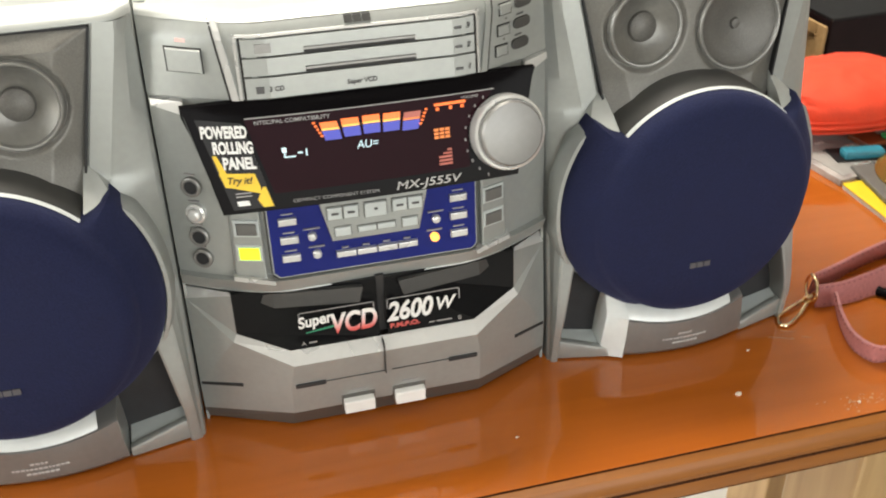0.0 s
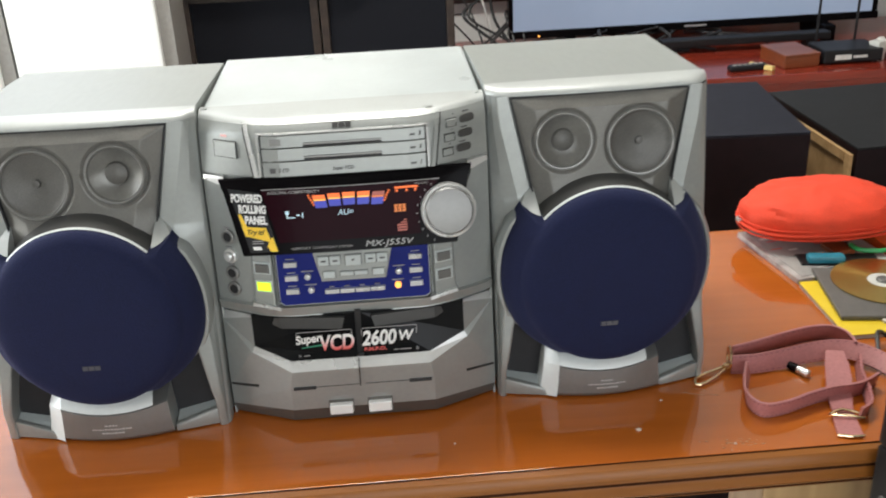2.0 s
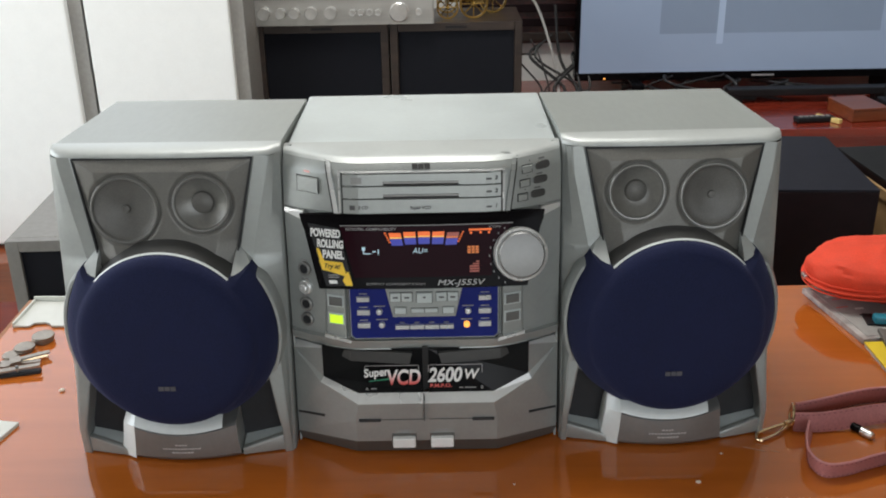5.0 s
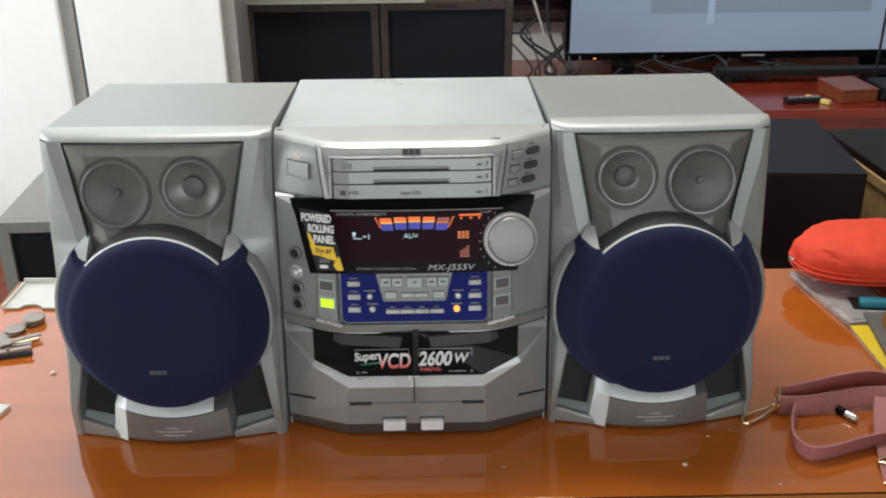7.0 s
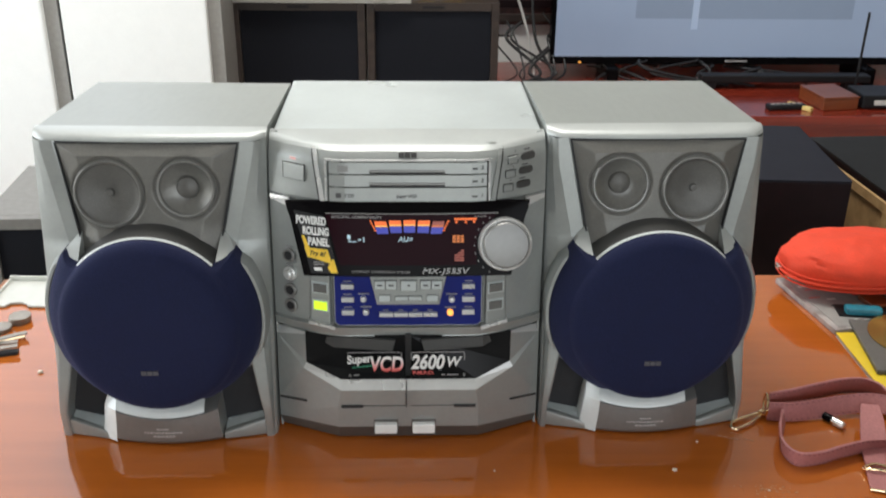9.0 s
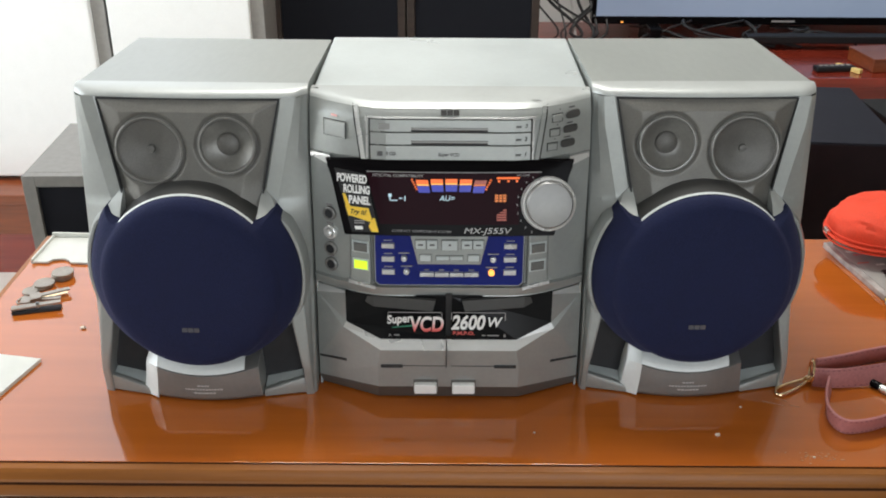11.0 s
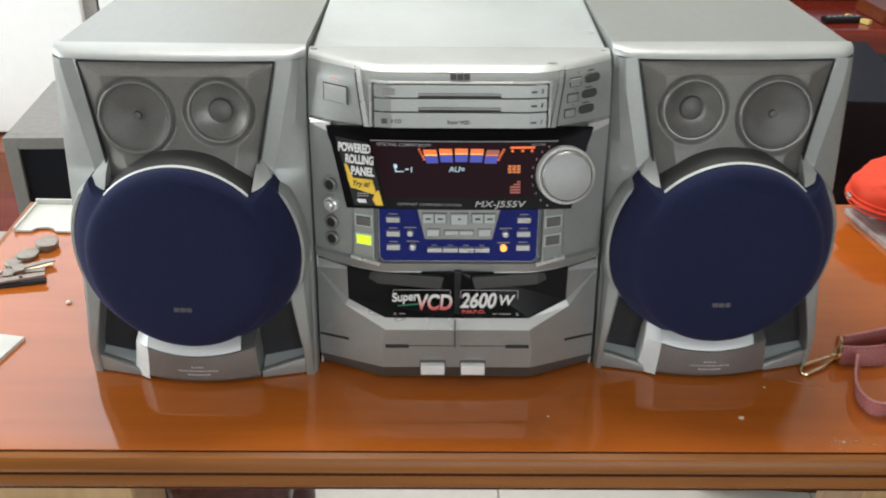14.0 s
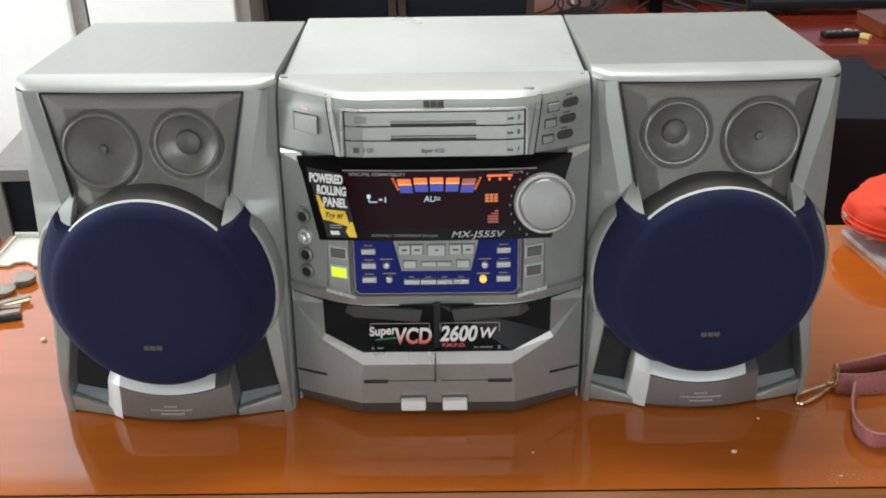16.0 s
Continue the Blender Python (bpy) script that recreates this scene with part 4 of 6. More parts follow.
def stereo_speaker(name, m, outside, W, label):
    """outside: -1 where the large upper driver sits on the left; W: half the width."""
    sp = thing(name, m, label, "loudspeaker", "stereo loudspeakers")
    H, D = 0.315, 0.192
    yf = lambda z: -0.058 + 0.046 * z / H
    part("cabinet", add_prism(bmesh.new(), [(-W + 0.001, yf(0) + 0.014, 0.003), (W - 0.001, yf(0) + 0.014, 0.003), (W - 0.001, 0.0030, H - 0.0006), (-W + 0.001, 0.0030, H - 0.0006)], [(-W + 0.002, D, 0.003), (W - 0.002, D, 0.003), (W - 0.002, D, H - 0.0075), (-W + 0.002, D, H - 0.0075)]), VINYL, sp, "grey vinyl-covered box")
    # rounded top lip
    tx = [-W + 2 * W * i / 40 for i in range(41)]
    turn = lambda x: 0.0110 * max(0, (abs(x) - (W - 0.014)) / 0.014) ** 1.6
    bow = lambda x: 0.0045 * (1 - (x / W) ** 2)
    rows = []
    for y, z, k in ((0.0025, 0.3120, 0), (0.0025, 0.3152, 0), (-0.0010, 0.3153, 0.1), (-0.0080, 0.3148, 0.5), (-0.0140, 0.3136, 0.8), (-0.0180, 0.3118, 0.95), (-0.0203, 0.3095, 1), (-0.0208, 0.3080, 1), (-0.0196, 0.3070, 1), (-0.004, 0.3070, 0)):
        rows.append([(x, y - (bow(x) - turn(x)) * k, z) for x in tx])
    lip = part("top_lip", add_loft(bmesh.new(), rows), LIP_LIT, sp, "silver rounded top lip, light from above painted in", True)
    for s in (-1, 1):
        end = [(s * W, row[0 if s < 0 else -1][1], row[0 if s < 0 else -1][2]) for row in rows]
        part("lip_end", add_prism(bmesh.new(), end, [(x - s * 0.001, y, z) for x, y, z in end]), LIP_LIT, lip)
    # side pillars: an outer facet, a front strip beside the grille, and a forward shoulder
    inner = ((0.0, 0.1005), (0.03, 0.100), (0.075, 0.092), (0.13, 0.082), (0.203, 0.0652), (0.308, 0.0868))
    zz = [0.0, 0.008, 0.016, 0.03, 0.045, 0.06, 0.075, 0.09, 0.11, 0.13, 0.15, 0.17, 0.185] + [0.192 + 0.003 * i for i in range(17)] + [0.25, 0.26, 0.27, 0.28, 0.29, 0.30, 0.3082]
    for s in (-1, 1):
        rows = []
        for z in zz:
            xi = ease(z, inner)
            k = min(1, 0.25 + z / 0.05)
            step = 0.004 * smooth((0.212 - z) / 0.012)
            xb = xi + min(0.0165, (W - xi) * 0.62)
            y3 = yf(z) - (0.0095 + step) * k
            rows.append([(s * x, y, z) for x, y in ((W, yf(z) + 0.016), (W, yf(z) + 0.003), (W - 0.0008, yf(z) + 0.0005), (W - 0.0025, yf(z) - 0.0012 * k), (0.5 * (W + xb), yf(z) - (0.0058 + step * 0.35) * k), (xb + 0.001, y3 + 0.0008), (xb - 0.001, y3), (xi + 0.0022, y3 - 0.0006), (xi + 0.0006, y3), (xi, y3 + 0.0022), (xi - 0.0006, yf(z) + 0.012))])
        part("side_pillar", add_loft(bmesh.new(), rows), SILVER, sp, "silver side pillar", True, 13)
    # recessed baffle
    part("baffle", add_prism(bmesh.new(), [(-W + 0.004, yf(0) + 0.010, 0.004), (W - 0.004, yf(0) + 0.010, 0.004), (W - 0.004, yf(H) + 0.002, H - 0.012), (-W + 0.004, yf(H) + 0.002, H - 0.012)], [(-W + 0.004, yf(0) + 0.018, 0.004), (W - 0.004, yf(0) + 0.018, 0.004), (W - 0.004, yf(H) + 0.012, H - 0.012), (-W + 0.004, yf(H) + 0.012, H - 0.012)]), DARK_HOLE, sp)
    # bowed grey mesh panel with chamfered borders and two pressed dishes
    ztop, zlow = 0.3058, 0.185
    half = lambda z: 0.0854 - 0.200 * (0.306 - z)
    drivers = ((0.0375 * outside, 0.2600, 0.0318), (-0.0370 * outside, 0.2655, 0.0268))

    def flat_y(x, z):
        side = min(1, max(0, (abs(x) - (half(z) - 0.019)) / 0.019))
        top = min(1, max(0, (z - 0.2965) / 0.0093))
        return yf(z) - 0.0185 - 0.006 * smooth((0.232 - z) / 0.035) + 0.0085 * max(side, top)

    def gy(x, z):
        d = 0.0
        for dx, dz, r in drivers:
            q = math.hypot(x - dx, z - dz)
            d = max(d, 0.0026 * smooth((r + 0.0052 - q) / 0.0032), 0.011 * smooth((r + 0.0012 - q) / 0.0030))
        return flat_y(x, z) + d

    rows = []
    for i in range(91):
        z = ztop + (zlow - ztop) * i / 90
        rows.append([(half(z) * (j / 60 - 1), gy(half(z) * (j / 60 - 1), z), z) for j in range(121)])
    mesh = part("upper_grille", add_loft(bmesh.new(), rows), GRILLE_GREY, sp, "grey perforated metal grille", True)
    for s in (-1, 1):
        e = [(s * (half(z) + o), z) for z, o in ((0.3064, 0.0014), (0.3064, 0.0), (0.200, 0.0), (0.200, 0.0014))]
        part("grille_rim", add_prism(bmesh.new(), [(x, flat_y(x, z) - 0.0008, z) for x, z in e], [(x, flat_y(x, z) + 0.006, z) for x, z in e]), DARK_HOLE, mesh)
    part("grille_rim", strip(-half(0.306), half(0.306), 0.3058, 0.3072, 0.0004, 0.006, 10, flat_y), DARK_HOLE, mesh)
    for x, z, r in drivers:
        dm = facing(x, z, flat_y, 0.0)
        drv = part("driver_ring", lathe(((r + 0.0022, -0.0040), (r + 0.0012, -0.0006), (r + 0.0002, 0.0004), (r - 0.0010, 0.0003), (r - 0.0020, -0.0012), (r - 0.0024, -0.0040)), dm, 56, False), RING_GREY, mesh, "raised ring pressed into the mesh", True)
        if r < 0.03:
            part("cone", lathe(((r - 0.0020, -0.0020), (r * 0.80, -0.0040), (r * 0.60, -0.0066), (r * 0.40, -0.0086), (r * 0.30, -0.0088)), dm, 48, False), CONE_GREY, drv, "grey horn behind the mesh", True)
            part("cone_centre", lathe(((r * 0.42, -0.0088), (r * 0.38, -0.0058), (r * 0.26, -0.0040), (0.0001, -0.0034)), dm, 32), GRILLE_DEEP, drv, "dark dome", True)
        else:
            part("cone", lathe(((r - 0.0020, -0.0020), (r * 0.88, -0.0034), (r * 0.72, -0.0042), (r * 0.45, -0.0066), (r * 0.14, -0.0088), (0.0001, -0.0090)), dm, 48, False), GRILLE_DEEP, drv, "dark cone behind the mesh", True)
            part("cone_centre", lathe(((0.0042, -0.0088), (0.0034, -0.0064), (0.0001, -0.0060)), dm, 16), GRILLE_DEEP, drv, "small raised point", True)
    # round blue cloth grille: a full disc with a sloping crescent at either side
    cz, SX, SZ, R0 = 0.1380, 0.992, 1.035, 0.0878
    base = lambda z: -0.0525 - 0.002 * z / H

    def outline(deg):
        up = abs((deg - 90 + 180) % 360 - 180)
        down = 180 - up
        wing = 0.1045 - 0.0050 * smooth((68 - down) / 40) + 0.0025 * smooth((66 - up) / 14)
        return R0 + 0.0005 + (wing - R0 - 0.0005) * smooth((up - 46.5) / 3.5) * smooth((down - 25.5) / 4.0)

    n = 180
    rows = []
    for fr, proud in ((0.0, 0.0395), (0.40, 0.0393), (0.70, 0.0387), (0.84, 0.0378), (0.91, 0.0364), (0.955, 0.0342), (0.985, 0.0312), (1.0, 0.0280)):
        rows.append([(SX * fr * R0 * math.cos(t), base(cz) - proud, cz + SZ * fr * R0 * math.sin(t)) for t in (2 * math.pi * k / n for k in range(n))])
    for u, proud in ((0.08, 0.0266), (0.30, 0.0238), (0.55, 0.0192), (0.78, 0.0138), (0.92, 0.0085), (1.0, 0.0030), (0.99, -0.012)):
        rows.append([(SX * (R0 + (outline(2 * k) - R0) * u) * math.cos(2 * math.pi * k / n), base(cz) - proud, cz + SZ * (R0 + (outline(2 * k) - R0) * u) * math.sin(2 * math.pi * k / n)) for k in range(n)])
    part("woofer_grille", add_loft(bmesh.new(), rows, closed=True), BLUE_CLOTH, sp, "round navy-blue cloth grille", True)
    # pale ring along the top of the disc; collar behind it dark for the gap's shade
    arc = [radians(a) for a in range(44, 137, 2)]
    rim = [[(SX * r0 * math.cos(a), base(cz) + dy, cz + SZ * r0 * math.sin(a)) for a in arc] for r0, dy in ((0.0886, -0.0172), (0.0893, -0.0182), (0.0894, -0.0204), (0.0884, -0.0216))]
    part("grille_ring", add_loft(bmesh.new(), rim), PALE_LIT, sp, "thin pale silver ring", True)
    wall_ = [[(SX * r0 * math.cos(a), base(cz) + dy, cz + SZ * r0 * math.sin(a)) for a in arc] for r0, dy in ((0.0915, 0.022), (0.0889, -0.0168))]
    part("grille_shade_collar", add_loft(bmesh.new(), wall_), BTN_DARK, sp, "collar above the grille, gap shade painted dark", True)
    for s in (-1, 1):
        rows = []
        for a in range(-34, 41, 2):
            taper = min(1, (40 - a) / 10, (a + 34) / 10)
            rows.append([(s * min(SX * (0.1025 + (r0 - 0.1025) * taper) * math.cos(radians(a)), W - 0.0004), base(cz) + dy, cz + SZ * (0.1025 + (r0 - 0.1025) * taper) * math.sin(radians(a))) for r0, dy in ((0.1030, 0.012), (0.1105, 0.012), (0.1098, -0.001), (0.1078, -0.0048), (0.1052, -0.0052), (0.1030, 0.0))])
        part("grille_ring", add_loft(bmesh.new(), rows, closed=True, cap=True), SILVER, sp, "silver moulding round the grille", True)
        # sloped shoulder, its caught light painted with the paler silver
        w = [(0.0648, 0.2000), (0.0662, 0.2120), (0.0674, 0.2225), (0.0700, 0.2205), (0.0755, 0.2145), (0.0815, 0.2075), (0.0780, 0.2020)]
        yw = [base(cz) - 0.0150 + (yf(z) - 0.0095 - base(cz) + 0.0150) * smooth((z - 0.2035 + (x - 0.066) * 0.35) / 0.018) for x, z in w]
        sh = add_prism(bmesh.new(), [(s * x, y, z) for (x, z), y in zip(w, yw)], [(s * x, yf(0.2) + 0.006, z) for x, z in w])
        part("wing_shoulder", sh, LIP_LIT, sp, "silver shoulder above the grille, caught light painted in", True, 40)
    for x0 in (-0.0105, -0.0047, 0.0011):
        part("badge_bar", boxed(x0, x0 + 0.0049, base(cz) - 0.0401, base(cz) - 0.034, 0.0925, 0.0970), BADGE, sp, "small dim badge shape")
    # lower centre plate with a ledge whose light is painted pale
    x_end = 0.055
    ux = [-0.0475 + (x_end + 0.0475) * i / 16 for i in range(17)]
    ux2 = [-0.0475 + 0.0895 * i / 16 for i in range(17)]
    ly = lambda x: -0.071 - 0.011 * (1 - (x / 0.060) ** 2)
    lz = lambda x: 0.0345 + 2.4 * x * x
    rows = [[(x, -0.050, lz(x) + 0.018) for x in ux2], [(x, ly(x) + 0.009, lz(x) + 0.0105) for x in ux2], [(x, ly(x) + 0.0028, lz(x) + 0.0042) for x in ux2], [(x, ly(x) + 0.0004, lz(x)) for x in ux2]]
    part("plate_ledge", add_loft(bmesh.new(), rows), PALE_LIT, sp, "curved silver ledge below the grille, light painted in", True)
    rows = [[(x, -0.048, lz(x) + 0.008) for x in ux], [(x, ly(x) + 0.0035, lz(x) + 0.0005) for x in ux], [(x, ly(x), lz(x) - 0.0018) for x in ux], [(x * 1.02, ly(x) - 0.001, 0.020) for x in ux], [(x * 1.05, ly(x), 0.007) for x in ux], [(x * 1.05, ly(x) + 0.004, 0.0022) for x in ux], [(x * 1.05, ly(x) + 0.03, 0.0020) for x in ux]]
    lp = part("lower_plate", add_loft(bmesh.new(), rows), SILVER_DARK, sp, "dull silver lower plate with faint writing", True)
    c = [(x_end, -0.046, lz(x_end) + 0.006), (x_end, ly(x_end) + 0.0030, lz(x_end)), (x_end * 1.02, ly(x_end) - 0.001, 0.020), (x_end * 1.05, ly(x_end), 0.006), (x_end * 1.05, -0.046, 0.006)]
    part("plate_cheek", add_prism(bmesh.new(), c, [(x - 0.002, y, z) for x, y, z in c]), SILVER, sp)
    # chamfer at one end of the plate, painted pale for the side window's light
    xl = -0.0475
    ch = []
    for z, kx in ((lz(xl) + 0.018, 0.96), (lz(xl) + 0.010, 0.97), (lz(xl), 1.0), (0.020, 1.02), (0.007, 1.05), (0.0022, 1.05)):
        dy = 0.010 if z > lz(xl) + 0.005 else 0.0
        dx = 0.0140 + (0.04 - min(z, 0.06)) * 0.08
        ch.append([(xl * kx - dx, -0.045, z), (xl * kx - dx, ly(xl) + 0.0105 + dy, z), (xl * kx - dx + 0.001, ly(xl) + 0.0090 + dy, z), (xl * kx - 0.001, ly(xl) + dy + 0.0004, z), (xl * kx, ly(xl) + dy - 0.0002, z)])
    part("plate_chamfer", add_loft(bmesh.new(), ch), PALE_LIT, sp, "silver chamfer, window light painted in", True)
    for k, (w, z) in enumerate(((0.006, 0.0215), (0.019, 0.0172), (0.010, 0.0128))):
        r2 = random.Random(k)
        x = -w
        while x < w:
            d = r2.uniform(0.0012, 0.003)
            part("printed_bar", boxed(x, x + d, ly(x) - 0.0012, ly(x) + 0.004, z, z + 0.0013), PALE_PRINT, lp)
            x += d + 0.0009
    # sills of the ports, and their sloping floors
    for s in (-1, 1):
        e = [(s * 0.0585, -0.0690, 0.0085), (s * 0.0990, -0.0625, 0.0200), (s * 0.1060, -0.0600, 0.0170), (s * (W - 0.0010), -0.0585, 0.0015), (s * 0.0590, -0.0700, 0.0015)]
        sill = add_prism(bmesh.new(), e, [(x, y + 0.006, z + (0.001 if i < 2 else 0)) for i, (x, y, z) in enumerate(e)])
        bmesh.ops.bevel(sill, geom=list(sill.edges), offset=0.0012, segments=2, affect="EDGES", profile=0.5)
        part("port_sill", sill, SILVER, sp, "silver sill of the bass port", True)
        f = [(s * 0.0590, -0.0640, 0.0080), (s * 0.0990, -0.0580, 0.0195), (s * 0.0990, -0.0470, 0.0225), (s * 0.0590, -0.0470, 0.0125)]
        part("port_floor", add_prism(bmesh.new(), f, [(x, y, 0.0045) for x, y, z in f]), SILVER_TOP, sp, "pale floor of the bass port")
    part("base", boxed(-W + 0.004, W - 0.004, -0.055, D - 0.01, 0.0, 0.004), BLACK_MATT, sp)
    part("base", add_prism(bmesh.new(), [(x, ly(x * 0.55) + 0.007 + 0.012 * abs(x / 0.1), 0.0) for x in (-0.1, -0.05, 0.0, 0.05, 0.1)] + [(0.1, -0.03, 0.0), (-0.1, -0.03, 0.0)], [(x, ly(x * 0.55) + 0.005 + 0.012 * abs(x / 0.1), 0.0025) for x in (-0.1, -0.05, 0.0, 0.05, 0.1)] + [(0.1, -0.03, 0.0025), (-0.1, -0.03, 0.0025)]), BLACK_MATT, sp)
    return sp


stereo_speaker("stereo_speaker", pose(-0.2475, -0.003, 0, 0, 0, -1.0), -1, 0.1115, "silver-grey stereo loudspeaker with a round navy cloth grille")
stereo_speaker("stereo_speaker", pose(0.2445, 0.009, 0, 0, 0, 1.2), 1, 0.1080, "silver-grey stereo loudspeaker with a round navy cloth grille")


# ---- behind the table ----
def box_speaker(name, m, w, d, h, body, top, front, label, group="floor loudspeakers"):
    sp = thing(name, m, label, "loudspeaker", group)
    part("cabinet", boxed(0, w, 0, d, 0, h - 0.004, 0.002), body, sp)
    part("top_panel", boxed(0, w, 0, d, h - 0.0035, h, 0.001), top, sp)
    return sp


rb = box_speaker("floor_speaker", pose(0.48, 0.575, ZF, 0, 0, -4), 0.245, 0.30, 0.797, MAROON_SIDE, BLUE_BLACK_TOP, None, "tall dark maroon loudspeaker box with blue-black top")
part("side_bracket", boxed(0.245, 0.268, 0.10, 0.22, 0.64, 0.71, 0.004), MAROON_SIDE, rb)
rb2 = box_speaker("floor_speaker", pose(0.815, 0.575, ZF, 0, 0, 3.5), 0.30, 0.34, 0.757, MAROON_SIDE, GREY_BLACK_TOP, None, "tall dark loudspeaker box with raw wooden side")
part("side_panel", boxed(-0.006, -0.0005, 0.012, 0.328, 0.03, 0.738, 0.001), PLY_WOOD, rb2, "raw plywood side panel")
for y0, y1 in ((0.0, 0.018), (0.322, 0.34)):
    part("corner_batten", boxed(-0.012, -0.0062, y0, y1, 0.02, 0.746, 0.001), PLY_WOOD, rb2, "pale wooden batten")
part("corner_batten", boxed(-0.012, -0.0062, 0.019, 0.321, 0.728, 0.746, 0.001), PLY_WOOD, rb2)
part("paper_label", boxed(-0.0085, -0.0062, 0.16, 0.25, 0.63, 0.70), PALE_WOOD, rb2)

lb = thing("grey_speaker", pose(-0.655, 0.478, ZF, 0, 0, 2), "grey laminate loudspeaker with dark cloth front behind the table", "loudspeaker", "floor loudspeakers")
part("cabinet", boxed(0, 0.30, 0.012, 0.24, 0, 0.768, 0.002), GREY_MID, lb)
for x0, x1, z0, z1 in ((0, 0.02, 0, 0.768), (0.28, 0.30, 0, 0.768), (0.02, 0.28, 0.75, 0.768), (0.02, 0.28, 0, 0.03)):
    part("front_frame", boxed(x0, x1, -0.004, 0.0115, z0, z1, 0.001), GREY_MID, lb, "grey frame")
part("front_cloth", boxed(0.0205, 0.2795, 0.002, 0.0115, 0.0305, 0.7495), SPEAKER_CLOTH, lb, "dark blue-black cloth front")

# ---- far side of the room ----
bench = thing("low_bench", pose(-1.62, 1.58, ZF), "low brown wooden bench carrying tall loudspeakers", "bench")
part("bench_top", boxed(0, 1.9, 0, 0.58, 0.22, 0.25, 0.004), ORANGE_WOOD, bench)
part("bench_apron", boxed(0.01, 1.89, 0.01, 0.03, 0.125, 0.2195, 0.002), ORANGE_WOOD, bench)
part("bench_base", boxed(0.01, 1.89, 0.014, 0.56, 0, 0.1245), RED_WOOD, bench)
part("bench_base", boxed(0.03, 1.87, 0.032, 0.56, 0.1250, 0.2195), DARK_WOOD, bench)


def white_speaker(x, w, h, m_label):
    sp = thing("tall_speaker", pose(x, 1.70, ZF + 0.251), m_label, "loudspeaker", "tall white-fronted loudspeakers")
    part("cabinet", boxed(0, w, 0.012, 0.32, 0, h, 0.003), GREY_CASE, sp, "grey laminate box")
    part("front_cloth", boxed(0.008, w - 0.034, -0.014, 0.0115, 0.012, h - 0.012, 0.006), WHITE_CLOTH, sp, "white cloth front")
    return sp


white_speaker(-1.355, 0.435, 0.715, "tall loudspeaker with a plain white cloth front and grey box")
white_speaker(-0.914, 0.420, 0.730, "tall loudspeaker with a plain white cloth front and grey box")

amp = thing("black_amplifier", pose(-1.33, 1.72, ZF + 0.9665), "black amplifier lying on a tall loudspeaker", "amplifier")
part("case", boxed(0, 0.40, 0, 0.28, 0.006, 0.11, 0.002), BLACK_MATT, amp)
part("knob", lathe(((0.018, 0), (0.018, 0.012), (0.015, 0.014)), pose(0.36, -0.0, 0.03, 90), 24), CHROME, amp)
for x in (0.04, 0.36):
    part("foot", boxed(x - 0.015, x + 0.015, 0.03, 0.25, 0, 0.0065), BLACK_MATT, amp)
deck = thing("white_device", pose(-0.92, 1.72, ZF + 0.9815), "pale grey flat player lying on a tall loudspeaker", "player")
part("case", boxed(0, 0.43, 0, 0.28, 0.008, 0.085, 0.003), WHITE_PLASTIC, deck)
part("foot", boxed(0.02, 0.41, 0.01, 0.27, 0, 0.0085), BLACK_MATT, deck)


def vintage_speaker(x):
    sp = thing("vintage_speaker", pose(x, 1.9, ZF + 0.251), "dark brown wooden loudspeaker with black cloth grille", "loudspeaker", "vintage loudspeakers")
    W, Hh = 0.378, 0.584
    part("cabinet", boxed(0, W, 0.014, 0.24, 0, Hh, 0.002), DARK_WOOD, sp)
    for x0, x1, z0, z1 in ((0, 0.022, 0, Hh), (W - 0.022, W, 0, Hh), (0.022, W - 0.022, Hh - 0.024, Hh), (0.022, W - 0.022, 0, 0.024)):
        part("front_frame", boxed(x0, x1, -0.006, 0.0135, z0, z1, 0.002), DARK_WOOD, sp)
    part("cloth_grille", boxed(0.023, W - 0.023, 0.003, 0.0135, 0.025, Hh - 0.025), SPEAKER_CLOTH, sp, "black cloth grille")
    part("badge", boxed(W * 0.42, W * 0.58, -0.008, -0.0062, Hh - 0.016, Hh - 0.009), BLACK_MATT, sp)
    return sp


st = thing("speaker_stand", pose(-0.62, 1.86, ZF), "plain dark wooden stand below the vintage loudspeakers", "stand")
part("stand_body", boxed(0.1, 0.84, 0.35, 0.42, 0, 0.25, 0.003), DARK_WOOD, st)
vintage_speaker(-0.502)
vintage_speaker(-0.119)

rec = thing("vintage_receiver", pose(-0.527, 1.875, ZF + 0.8355), "vintage silver receiver with a dark tuning dial and round knobs", "receiver")
part("case", boxed(0.004, 0.531, 0.012, 0.36, 0.006, 0.17, 0.002), DARK_WOOD, rec)
part("front_panel", boxed(0, 0.535, 0, 0.0115, 0.0, 0.175, 0.003), BRUSHED, rec, "brushed aluminium front")
part("dial", boxed(0.022, 0.512, -0.003, -0.0005, 0.074, 0.160, 0.001), DIAL_GLASS, rec, "dark tuning dial")
part("dial_frame", boxed(0.018, 0.516, -0.0015, -0.0002, 0.070, 0.164), BRUSHED, rec)
for x, r in ((0.058, 0.0175), (0.105, 0.015), (0.143, 0.015), (0.190, 0.0175), (0.245, 0.0175), (0.437, 0.027), (0.492, 0.009), (0.306, 0.009), (0.330, 0.009), (0.354, 0.009), (0.378, 0.009), (0.020, 0.008)):
    part("knob", lathe(((r, 0), (r, 0.016), (r * 0.9, 0.0185), (r * 0.5, 0.018), (0.0001, 0.0178)), pose(x, -0.0005, 0.036, 90), 28), CHROME, rec, "turned metal knob", True)

# golden model carriage
car = thing("model_carriage", pose(0.122, 1.99, ZF + 0.8355), "small yellow-brass model carriage with spoked wheels", "ornament")


